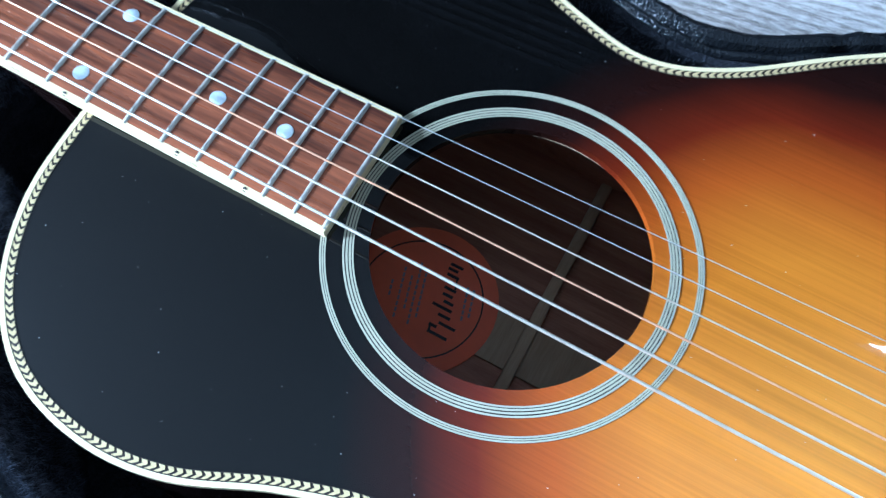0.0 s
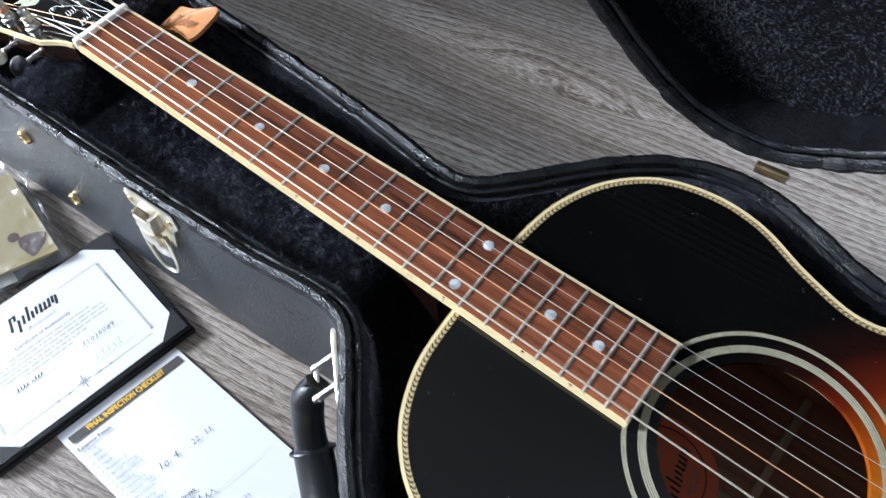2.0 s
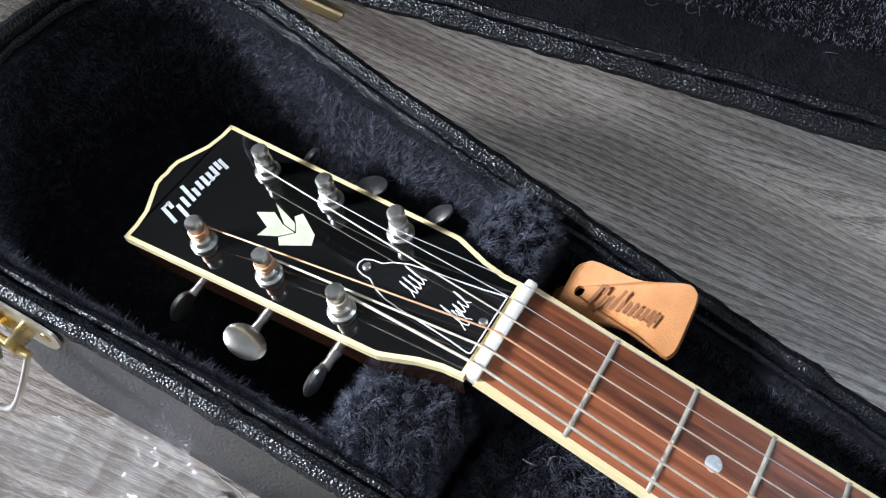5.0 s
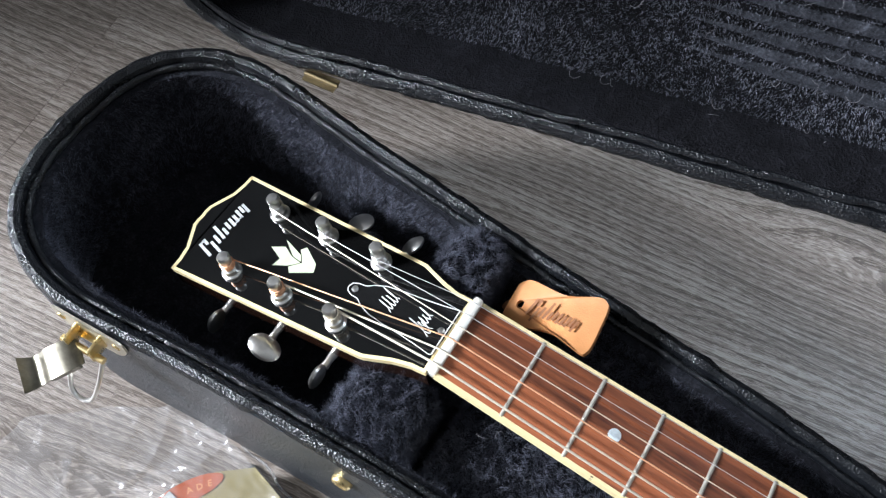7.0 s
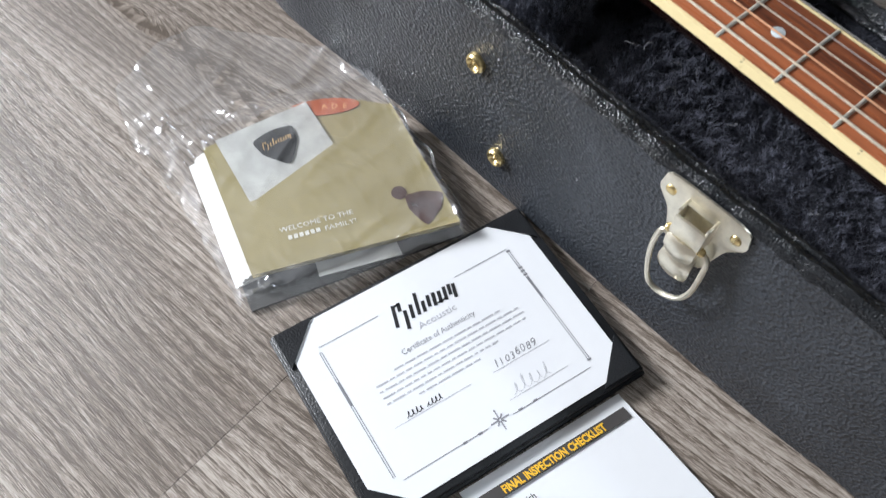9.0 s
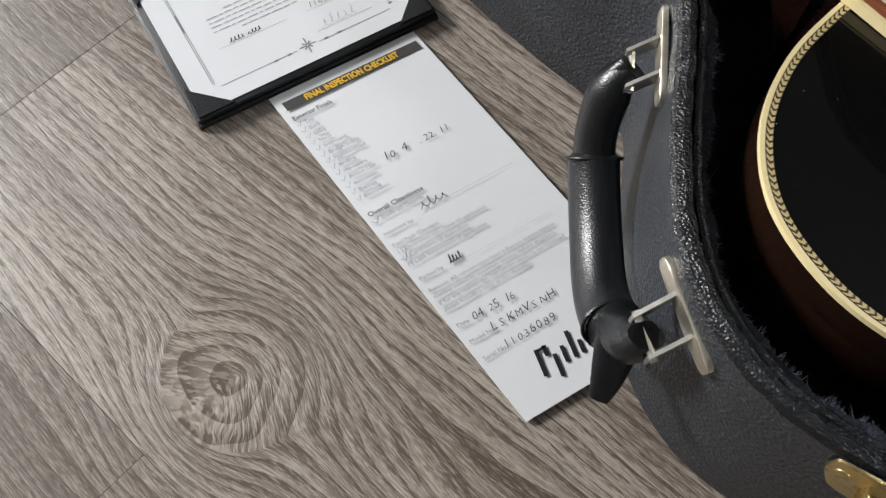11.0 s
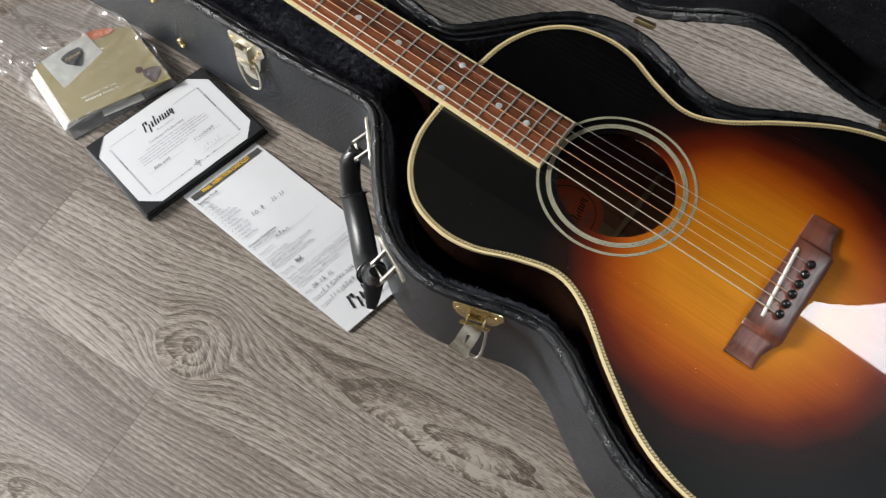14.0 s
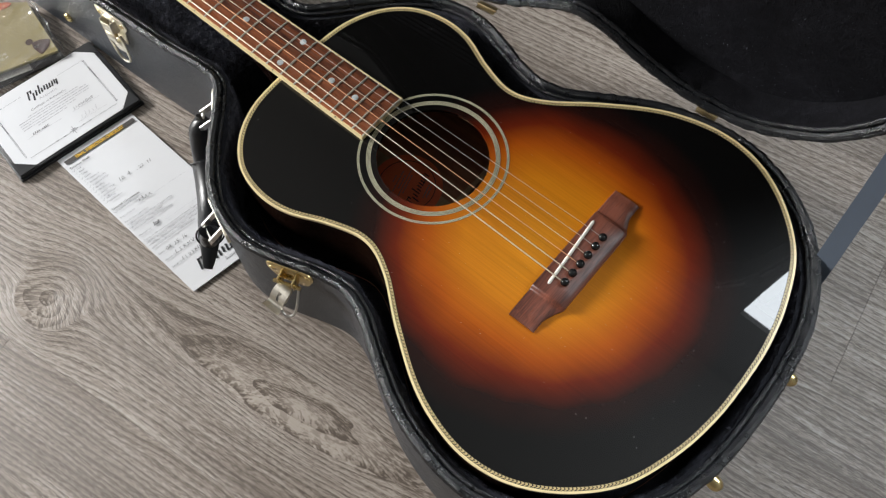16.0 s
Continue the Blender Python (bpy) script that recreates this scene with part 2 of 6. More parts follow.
ROSEWOOD = make_wood("rosewood", (0.030, 0.009, 0.007), (0.34, 0.110, 0.046), (3, 46, 46), 0.30, 0.0, 0.66)
BRIDGE_WOOD = make_wood("bridge_rosewood", (0.026, 0.008, 0.006), (0.23, 0.075, 0.046), (90, 7, 90), 0.34, 0.0, 0.7)
SPRUCE = make_wood("spruce", (0.30, 0.20, 0.11), (0.48, 0.35, 0.21), (120, 10, 120), 0.6)
IVORY = plain("aged_ivory_plastic", (0.78, 0.65, 0.36), 0.3, wear=0.08, size=40)
CREAM = plain("gold_purfling", (0.58, 0.45, 0.22), 0.35, wear=0.1, size=90)
RING_PALE = plain("pale_rosette_ring", (0.43, 0.41, 0.29), 0.45, wear=0.1)
BONE = plain("bone", (0.86, 0.83, 0.74), 0.35, wear=0.06)
DARK_LINE = plain("dark_purfling", (0.022, 0.014, 0.009), 0.4)
DUST = plain("white_dust", (0.55, 0.55, 0.55), 0.9)
PEARL = plain("mother_of_pearl", (0.56, 0.62, 0.64), 0.18, wear=0.28, size=240, Coat_Weight=0.6)
PEARL_GREEN = plain("green_mother_of_pearl", (0.55, 0.60, 0.42), 0.2, wear=0.2, size=160)
PEARL_GREY = plain("silver_mother_of_pearl", (0.50, 0.51, 0.50), 0.25, wear=0.2, size=160)
NICKEL = plain("worn_nickel", (0.72, 0.70, 0.66), 0.33, 1.0, wear=0.15, size=90)
FRET_METAL = plain("fret_nickel", (0.56, 0.54, 0.47), 0.48, 0.7, wear=0.12, size=120)
BRASS = plain("worn_brass", (0.70, 0.55, 0.27), 0.28, 1.0, wear=0.2, size=110, bumpy=0.0002)
BRASS_DARK = plain("tarnished_brass", (0.34, 0.27, 0.15), 0.5, 1.0, wear=0.3, size=90, bumpy=0.0002)
BRASS_PALE = plain("pale_brass_plate", (0.82, 0.77, 0.64), 0.36, 1.0, wear=0.18, size=80, bumpy=0.0003)
LEVER_STEEL = plain("worn_nickel_lever", (0.66, 0.62, 0.54), 0.34, 1.0, wear=0.25, size=90, bumpy=0.0002)
LEVER_DARK = plain("tarnished_nickel_lever", (0.20, 0.185, 0.145), 0.34, 1.0, wear=0.4, size=70, bumpy=0.0002)
BRONZE = plain("bronze_string", (0.82, 0.74, 0.60), 0.40, 0.75, wear=0.1, size=300)
COPPER = plain("copper_wound_string", (0.80, 0.46, 0.27), 0.4, 0.6, wear=0.12, size=300)
STEEL = plain("plain_steel_string", (0.76, 0.75, 0.73), 0.32, 0.8, wear=0.05, size=300)
BLACK_PLASTIC = plain("black_plastic", (0.008, 0.008, 0.008), 0.12, wear=0.2)
WHITE_LINE = plain("white_plastic", (0.75, 0.75, 0.72), 0.35, wear=0.05)
PILE = make_plush("plush_pile", (0.105, 0.109, 0.138))
# paler pile: light on the lid's neck end, put into the colour
PILE_LID_LIT = make_plush("lit_lid_pile", (0.135, 0.140, 0.165))
PLUSH = make_plush("black_plush", (0.024, 0.025, 0.031), 0.05)
PLUSH_RIDGE = make_plush("ridge_plush", (0.034, 0.036, 0.043), 0.06)
# the same plush darkened: shade on the lid is in this colour
PLUSH_LID_SHADED = make_plush("shaded_lid_plush", (0.007, 0.007, 0.0088), 0.008)
VINYL = make_vinyl("black_vinyl", (0.030, 0.034, 0.041), 0.34, 560.0, 0.0009)
VINYL_TRIM = make_vinyl("crinkled_vinyl_trim", (0.007, 0.008, 0.010), 0.27, 900.0, 0.00055)
HANDLE_SKIN = make_vinyl("handle_leatherette", (0.0050, 0.0058, 0.0072), 0.31, 1000.0, 0.00012)
FOLDER_SKIN = make_vinyl("folder_leatherette", (0.010, 0.011, 0.013), 0.4, 900.0, 0.0002)
TAN = make_vinyl("tan_leather", (0.56, 0.25, 0.088), 0.5, 1400.0, 0.0001)
TAN_DARK = plain("stamped_leather", (0.24, 0.10, 0.04), 0.6)
PAPER = plain("white_paper", (0.71, 0.72, 0.74), 0.75, wear=0.02, size=20)
PAPER_EDGE = plain("paper_edge", (0.80, 0.79, 0.77), 0.8, wear=0.08, size=400)
LABEL_RED = plain("red_orange_label", (0.84, 0.17, 0.07), 0.6, wear=0.08, size=40)
INK = plain("black_ink", (0.012, 0.012, 0.014), 0.5, wear=0.05)
INK_GREY = plain("grey_ink", (0.23, 0.23, 0.25), 0.6, wear=0.05)
INK_PALE = plain("pale_grey_ink", (0.24, 0.24, 0.26), 0.6, wear=0.05)
INK_LIGHT = plain("faint_grey_print", (0.42, 0.42, 0.45), 0.6, wear=0.05)
GOLD_PRINT = plain("gold_print", (0.42, 0.26, 0.09), 0.4, wear=0.3, size=200)
BANNER = plain("dark_grey_print", (0.055, 0.05, 0.048), 0.55, wear=0.05)
YELLOW = plain("yellow_print", (0.78, 0.46, 0.03), 0.55, wear=0.05)
OLIVE = plain("olive_gold_card", (0.27, 0.225, 0.10), 0.42, wear=0.06, size=25)
SILVER_CARD = plain("mottled_silver_card", (0.42, 0.42, 0.40), 0.35, wear=0.22, size=90)
GREY_CARD = plain("dark_grey_card", (0.07, 0.068, 0.066), 0.5, wear=0.1, size=40)
TEXT_SILVER = plain("silver_print", (0.62, 0.61, 0.56), 0.5, wear=0.25, size=300)
ORANGE = plain("orange_paper", (0.38, 0.078, 0.018), 0.6, wear=0.12, size=60)
ORANGE_PALE = plain("pale_orange_print", (0.62, 0.27, 0.10), 0.6, wear=0.08)
TORTOISE = plain("tortoise_print", (0.045, 0.016, 0.012), 0.3, wear=0.6, size=110)
LINT = plain("grey_lint", (0.14, 0.14, 0.15), 0.8)
STRAP_CLOTH = plain("blue_grey_webbing", (0.060, 0.075, 0.10), 0.8, wear=0.15, size=300, bumpy=0.0004)
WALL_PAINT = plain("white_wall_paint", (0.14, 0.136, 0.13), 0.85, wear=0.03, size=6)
# unseen north wall, darkened only so the lacquer mirrors little light
NORTH_DARKENED = plain("darkened_north_wall", (0.025, 0.025, 0.024), 0.85, wear=0.03, size=6)
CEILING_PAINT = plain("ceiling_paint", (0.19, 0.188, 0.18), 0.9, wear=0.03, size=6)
WHITE_FRAME = plain("white_window_frame", (0.78, 0.78, 0.77), 0.4, wear=0.04)


def make_film():
    """Clear thin plastic film."""
    m = bpy.data.materials.new("clear_plastic_film")
    m.use_nodes = True
    nt = m.node_tree
    nt.nodes.remove(nt.nodes["Principled BSDF"])
    out = nt.nodes["Material Output"]
    clear, shine, mix, fres, bump = (nt.nodes.new("ShaderNode" + k) for k in ("BsdfTransparent", "BsdfGlossy", "MixShader", "Fresnel", "Bump"))
    clear.inputs[0].default_value = (0.97, 0.97, 0.965, 1)
    shine.inputs["Roughness"].default_value = 0.15
    fres.inputs[0].default_value = 1.75
    v = coords(nt)
    wire(nt, calc(nt, "ADD", grain(nt, v, 70.0, 4.0, 0.6, 1.0), calc(nt, "MULTIPLY", cells(nt, v, 60.0), 0.6)), bump.inputs["Height"])
    bump.inputs["Strength"].default_value, bump.inputs["Distance"].default_value = 0.15, 0.0020
    wire(nt, bump.outputs[0], shine.inputs["Normal"])
    wire(nt, bump.outputs[0], fres.inputs["Normal"])
    wire(nt, calc(nt, "MULTIPLY_ADD", fres.outputs[0], 1.0, 0.0), mix.inputs[0])
    haze, veil = nt.nodes.new("ShaderNodeBsdfDiffuse"), nt.nodes.new("ShaderNodeMixShader")
    haze.inputs[0].default_value, veil.inputs[0].default_value = (0.85, 0.86, 0.88, 1), 0.09
    wire(nt, clear.outputs[0], veil.inputs[1])
    wire(nt, haze.outputs[0], veil.inputs[2])
    wire(nt, veil.outputs[0], mix.inputs[1])
    wire(nt, shine.outputs[0], mix.inputs[2])
    wire(nt, mix.outputs[0], out.inputs[0])
    return m


FILM = make_film()


# ---- building helpers ----
PLACE = {}


def thing(name, m, label, category, group="", kind=""):
    ob = new(name)
    ob.empty_display_size = 0.02
    ob.matrix_basis = m
    PLACE[ob] = m.copy()
    return tagged(ob, label, category, group, kind)


def part(name, bm, mat, parent, label="", smooth=True, m=None, kind=""):
    """Links a bmesh, given in its thing's own frame (or placed by m), as one mesh under parent."""
    if m is not None:
        bm.transform(m)
    bmesh.ops.recalc_face_normals(bm, faces=bm.faces[:])
    me = bpy.data.meshes.new(name)
    bm.to_mesh(me)
    bm.free()
    for p in me.polygons:
        p.use_smooth = smooth
    for one in (mat if isinstance(mat, (list, tuple)) else [mat]):
        me.materials.append(one)
    if smooth:
        me.set_sharp_from_angle(angle=radians(38))
    ob = new(name, me)
    if parent is not None:
        ob.parent = parent
    return tagged(ob, label=label, kind=kind)


def solo(name, bm, mat, label, category, group="", kind="", smooth=True):
    ob = part(name, bm, mat, None, label, smooth)
    return tagged(ob, label, category, group, kind)


def frame_of(origin, x, y=None, z=None):
    """A pose from an origin and two axes."""
    x = Vector(x).normalized()
    z = Vector(z if z is not None else (0, 0, 1))
    if y is not None:
        z = x.cross(Vector(y))
    z = (z - z.dot(x) * x).normalized()
    y = z.cross(x)
    m = Matrix((x, y, z)).transposed().to_4x4()
    m.translation = Vector(origin)
    return m


def box(bm, at, size, m=None, bevel=0.0):
    r = bmesh.ops.create_cube(bm, size=1.0)
    vs = r["verts"]
    bmesh.ops.scale(bm, vec=size, verts=vs)
    bmesh.ops.translate(bm, vec=at, verts=vs)
    if bevel:
        es = list({e for v in vs for e in v.link_edges})
        vs = list({v for f in bmesh.ops.bevel(bm, geom=es, offset=bevel, segments=2, affect="EDGES", profile=0.5)["faces"] for v in f.verts} | {v for v in vs if v.is_valid})
    if m is not None:
        bmesh.ops.transform(bm, matrix=m, verts=vs)
    return vs


def loft(bm, rings, closed=True, caps=True):
    """Skins rings of equally many points."""
    rows = [[bm.verts.new(p) for p in ring] for ring in rings]
    n = len(rows[0])
    for a, b in zip(rows, rows[1:]):
        for k in range(n if closed else n - 1):
            bm.faces.new((a[k], a[(k + 1) % n], b[(k + 1) % n], b[k]))
    if caps and closed:
        bm.faces.new(rows[0][::-1])
        bm.faces.new(rows[-1])
    return rows


def lathe(bm, profile, steps=20, m=None):
    """Turns (radius, height) points round z."""
    rings = []
    for r, h in profile:
        rings.append([Vector((max(r, 1e-5) * math.cos(2 * math.pi * k / steps), max(r, 1e-5) * math.sin(2 * math.pi * k / steps), h)) for k in range(steps)])
    if m is not None:
        rings = [[m @ p for p in ring] for ring in rings]
    loft(bm, rings)


def tube(bm, path, radius, sides=8, closed=False, squash=1.0):
    """A round bar along a path; radius may be a list."""
    pts = [Vector(p) for p in path]
    n = len(pts)
    rings, side = [], None
    for k, p in enumerate(pts):
        a = pts[(k - 1) % n] if closed or k else pts[0]
        b = pts[(k + 1) % n] if closed or k < n - 1 else pts[-1]
        d = (b - a).normalized()
        if side is None:
            side = d.orthogonal().normalized() if abs(d.z) > 0.9 else d.cross(Vector((0, 0, 1))).normalized()
        side = (side - side.dot(d) * d).normalized()
        up = side.cross(d)
        r = radius[k] if isinstance(radius, (list, tuple)) else radius
        rings.append([p + r * (side * math.cos(2 * math.pi * s / sides) + squash * up * math.sin(2 * math.pi * s / sides)) for s in range(sides)])
    if closed:
        rings.append(rings[0])
        rows = [[bm.verts.new(q) for q in ring] for ring in rings[:-1]]
        for k in range(len(rows)):
            a, b = rows[k], rows[(k + 1) % len(rows)]
            for s in range(sides):
                bm.faces.new((a[s], a[(s + 1) % sides], b[(s + 1) % sides], b[s]))
    else:
        loft(bm, rings)


def spline(points, per=8):
    """A smooth line through control points (any dimension)."""
    p = [np.array(q, float) for q in points]
    p = [2 * p[0] - p[1], *p, 2 * p[-1] - p[-2]]
    out = []
    for a, b, c, d in zip(p, p[1:], p[2:], p[3:]):
        for k in range(per):
            t = k / per
            out.append(0.5 * (2 * b + (c - a) * t + (2 * a - 5 * b + 4 * c - d) * t * t + (3 * b - a - 3 * c + d) * t ** 3))
    out.append(p[-2])
    return out


def even(line, step, closed=False):
    """The same line with even steps."""
    q = [np.array(v, float) for v in line]
    if closed:
        q.append(q[0])
    s = np.r_[0, np.cumsum([np.linalg.norm(b - a) for a, b in zip(q, q[1:])])]
    n = max(3, int(round(s[-1] / step)))
    at = np.linspace(0, s[-1], n + 1)
    q = np.array(q)
    r = np.stack([np.interp(at, s, q[:, k]) for k in range(q.shape[1])], 1)
    return r[:-1] if closed else r


def inset(poly, d):
    """A closed counter-clockwise outline moved inwards."""
    p = np.asarray(poly, float)
    t = np.roll(p, -1, 0) - np.roll(p, 1, 0)
    t /= np.linalg.norm(t, axis=1)[:, None]
    return p + d * np.stack([-t[:, 1], t[:, 0]], 1)


def mirrored(half, per=8, step=0.004, centre=lambda x: 0.0):
    """A closed outline from the half (x, width), widths to both sides of a centre line."""
    h = np.array(spline(half, per))
    h[:, 1] = np.maximum(h[:, 1], 0)
    lower = np.stack([h[:, 0], -h[:, 1]], 1)
    upper = h[::-1][1:-1]
    ring = even(np.r_[lower, upper], step, True)
    ring[:, 1] += np.array([centre(x) for x in ring[:, 0]])
    return ring


def prism(bm, poly, z0, z1):
    loft(bm, [[(x, y, z0) for x, y in poly], [(x, y, z1) for x, y in poly]])


def band(bm, outer, inner, z0, z1):
    """A closed ring between two outlines of equally many points; z0 and z1 may be functions of x, y."""
    f0 = z0 if callable(z0) else (lambda x, y: z0)
    f1 = z1 if callable(z1) else (lambda x, y: z1)
    rows = [[bm.verts.new((x, y, f(x, y))) for x, y in line] for line, f in ((outer, f0), (outer, f1), (inner, f1), (inner, f0))]
    n = len(rows[0])
    for k in range(4):
        a, b = rows[k], rows[(k + 1) % 4]
        for j in range(n):
            bm.faces.new((a[j], a[(j + 1) % n], b[(j + 1) % n], b[j]))


def circle(cx, cy, r, n=64):
    return np.array([(cx + r * math.cos(2 * math.pi * k / n), cy + r * math.sin(2 * math.pi * k / n)) for k in range(n)])


def lettering(name, text, size, m, mat, parent, thick=0.0, align="LEFT", bold=0.0, width=None):
    data = bpy.data.curves.new("text", "FONT")
    data.body, data.size, data.align_x, data.resolution_u = text, size, align, 2
    data.extrude, data.offset = thick, bold
    ob = bpy.data.objects.new("text", data)
    scene.collection.objects.link(ob)
    me = bpy.data.meshes.new_from_object(ob)
    bpy.data.objects.remove(ob)
    bpy.data.curves.remove(data)
    me.name = name
    if width:
        xs = [v.co.x for v in me.vertices]
        me.transform(Matrix.Diagonal((width / (max(xs) - min(xs)), 1, 1, 1)))
    me.transform(m)
    me.materials.clear()
    me.materials.append(mat)
    ob = new(name, me)
    if parent is not None:
        ob.parent = parent
    return ob


def handwritten(name, text, size, m, mat, parent, width):
    """Figures written by pen: thin slanting characters of uneven height."""
    rnd = random.Random(text)
    step = width / len(text)
    for k, ch in enumerate(text):
        if ch == " ":
            continue
        slant = Matrix(((1, 0.28, 0, 0), (0, 1, 0, 0), (0, 0, 1, 0), (0, 0, 0, 1)))
        lettering(name, ch, size * rnd.uniform(0.88, 1.12), m @ Matrix.Translation((step * k, rnd.uniform(-0.04, 0.07) * size, 0)) @ Matrix.Rotation(rnd.uniform(-0.09, 0.09), 4, "Z") @ slant, mat, parent, bold=-0.010 * size, width=None)


def flat_bar(bm, x0, x1, y, h, z):
    v = [bm.verts.new(p) for p in ((x0, y - h / 2, z), (x1, y - h / 2, z), (x1, y + h / 2, z), (x0, y + h / 2, z))]
    bm.faces.new(v)


def ribbon(bm, path, width, z):
    """A flat pen stroke along 2D points."""
    p = np.asarray(path, float)
    t = np.gradient(p, axis=0)
    t /= np.maximum(np.linalg.norm(t, axis=1), 1e-9)[:, None]
    nrm = np.stack([-t[:, 1], t[:, 0]], 1) * width / 2
    a = [bm.verts.new((*q, z)) for q in p + nrm]
    b = [bm.verts.new((*q, z)) for q in p - nrm]
    for k in range(len(p) - 1):
        bm.faces.new((a[k], a[k + 1], b[k + 1], b[k]))


def script_mark(bm, x, y, w, h, z, pen, seed=0, waves=5):
    """An unreadable pen scrawl as one looping stroke."""
    rnd = random.Random(seed)
    pts = []
    for k in range(waves * 4 + 1):
        a = k * math.pi / 2
        tall = rnd.uniform(0.45, 1.0)
        pts.append((x + w * k / (waves * 4) + 0.32 * w / waves * math.sin(a) + 0.25 * tall * h * (1 - math.cos(a)) / 2, y + h * tall * (1 - math.cos(a)) / 2))
    ribbon(bm, spline(pts, 5), pen, z)


def logo_mark(bm, x, y, w, h, z):
    """A wordmark as a plain row of slanted bars in its colour."""
    lean, heavy = 0.30 * h, h * 0.155

    def stroke(*pts, pen=1.0):
        ribbon(bm, [(x + a * w + lean * c, y + c * h) for a, c in pts], heavy * pen, z)

    for a, lo, hi in ((0.03, -0.05, 0.95), (0.12, 0.55, 0.95), (0.19, -0.35, 0.50), (0.29, 0.0, 0.62), (0.39, 0.0, 1.0), (0.48, 0.0, 0.50), (0.57, 0.10, 0.62), (0.66, 0.0, 0.62), (0.75, 0.0, 0.55), (0.84, 0.0, 0.62), (0.92, 0.12, 0.62), (0.99, -0.10, 0.55)):
        stroke((a, lo), (a, hi))
    stroke((0.04, 0.88), (0.13, 0.88), pen=0.7)
    stroke((0.68, 0.08), (0.84, 0.08), pen=0.5)


# ---- room ----
ROOM = (-3.5, 2.6, -3.4, 1.14, 2.7)  # x, x, y, y, height
WALL_T = 0.12


def wall_panel(name, lo, hi, holes, axis, at, label):
    """A wall in the plane axis = at, with rectangular openings (a0, a1, z0, z1)."""
    bm = bmesh.new()
    a_cuts = sorted({lo[0], hi[0], *(h[0] for h in holes), *(h[1] for h in holes)})
    z_cuts = sorted({lo[1], hi[1], *(h[2] for h in holes), *(h[3] for h in holes)})
    for a0, a1 in zip(a_cuts, a_cuts[1:]):
        for z0, z1 in zip(z_cuts, z_cuts[1:]):
            am, zm = (a0 + a1) / 2, (z0 + z1) / 2
            if any(h[0] < am < h[1] and h[2] < zm < h[3] for h in holes):
                continue
            if axis == "x":
                box(bm, (at, am, zm), (WALL_T, a1 - a0, z1 - z0))
            elif axis == "y":
                box(bm, (am, at, zm), (a1 - a0, WALL_T, z1 - z0))
            else:
                box(bm, (am, zm, at), (a1 - a0, z1 - z0, WALL_T))
    # the north wall's colour is lowered to keep reflections in the guitar top dark
    return solo(name, bm, CEILING_PAINT if axis == "z" else NORTH_DARKENED if name == "wall_north" else WALL_PAINT, label, "ceiling" if axis == "z" else "wall", kind="structure", smooth=False)


X0, X1, Y0, Y1, HIGH = ROOM
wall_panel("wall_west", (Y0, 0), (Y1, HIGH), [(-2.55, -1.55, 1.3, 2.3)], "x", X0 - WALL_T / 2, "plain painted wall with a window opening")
# Added out of view: blocks west window light from the floor beyond the case head.
wall_panel("wall_partition", (-0.37, 0), (Y1, 1.3), [], "x", -0.96, "unseen low partition added to shade the floor")
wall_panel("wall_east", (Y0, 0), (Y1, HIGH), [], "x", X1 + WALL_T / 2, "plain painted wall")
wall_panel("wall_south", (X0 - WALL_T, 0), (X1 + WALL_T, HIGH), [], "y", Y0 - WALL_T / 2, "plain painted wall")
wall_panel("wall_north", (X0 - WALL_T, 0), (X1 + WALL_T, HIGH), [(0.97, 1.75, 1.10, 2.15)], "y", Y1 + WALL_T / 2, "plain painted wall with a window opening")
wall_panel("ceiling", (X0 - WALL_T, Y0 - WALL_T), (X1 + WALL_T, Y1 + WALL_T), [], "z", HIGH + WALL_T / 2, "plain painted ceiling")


def window_frame(name, m, w, h):
    ob = thing(name, m, "white framed window letting daylight in", "window", kind="structure")
    for k, (x, y, sx, sy) in enumerate(((0, h / 2, w, 0.05), (0, -h / 2, w, 0.05), (w / 2, 0, 0.05, h - 0.052), (-w / 2, 0, 0.05, h - 0.052))):
        bm = bmesh.new()
        box(bm, (x, y, 0), (sx, sy, 0.06), bevel=0.004)
        part("window_frame", bm, WHITE_FRAME, ob, smooth=False)


window_frame("window_1", frame_of((X0 - 0.085, -2.05, 1.80), (0, 1, 0), z=(1, 0, 0)), 0.94, 0.94)
window_frame("window_2", frame_of((1.36, Y1 + 0.09, 1.625), (-1, 0, 0), z=(0, -1, 0)), 0.73, 0.99)


# ---- guitar case ----
def case_centre(x):
    return -0.001 - 0.004 * min(1.0, max(0.0, (x + 0.05) / 0.35))


CASE_HALF = [(-0.250, 0), (-0.247, 0.032), (-0.235, 0.060), (-0.211, 0.079), (-0.175, 0.0875), (-0.10, 0.0815), (0.0, 0.0755), (0.10, 0.0715), (0.19, 0.066), (0.238, 0.0605),
             (0.262, 0.0635), (0.283, 0.084), (0.305, 0.110), (0.330, 0.135), (0.356, 0.153), (0.385, 0.1625), (0.412, 0.1635), (0.440, 0.157), (0.475, 0.1455), (0.503, 0.1415),
             (0.530, 0.150), (0.560, 0.168), (0.600, 0.189), (0.640, 0.201), (0.675, 0.205), (0.710, 0.200), (0.750, 0.183), (0.785, 0.153), (0.810, 0.114), (0.823, 0.075), (0.828, 0.035), (0.829, 0)]
CASE = mirrored(CASE_HALF, 6, 0.004, case_centre)
RIM = 0.117
case = thing("guitar_case", pose(0, 0, 0), "open black vinyl hard guitar case lined with black plush", "guitar case")


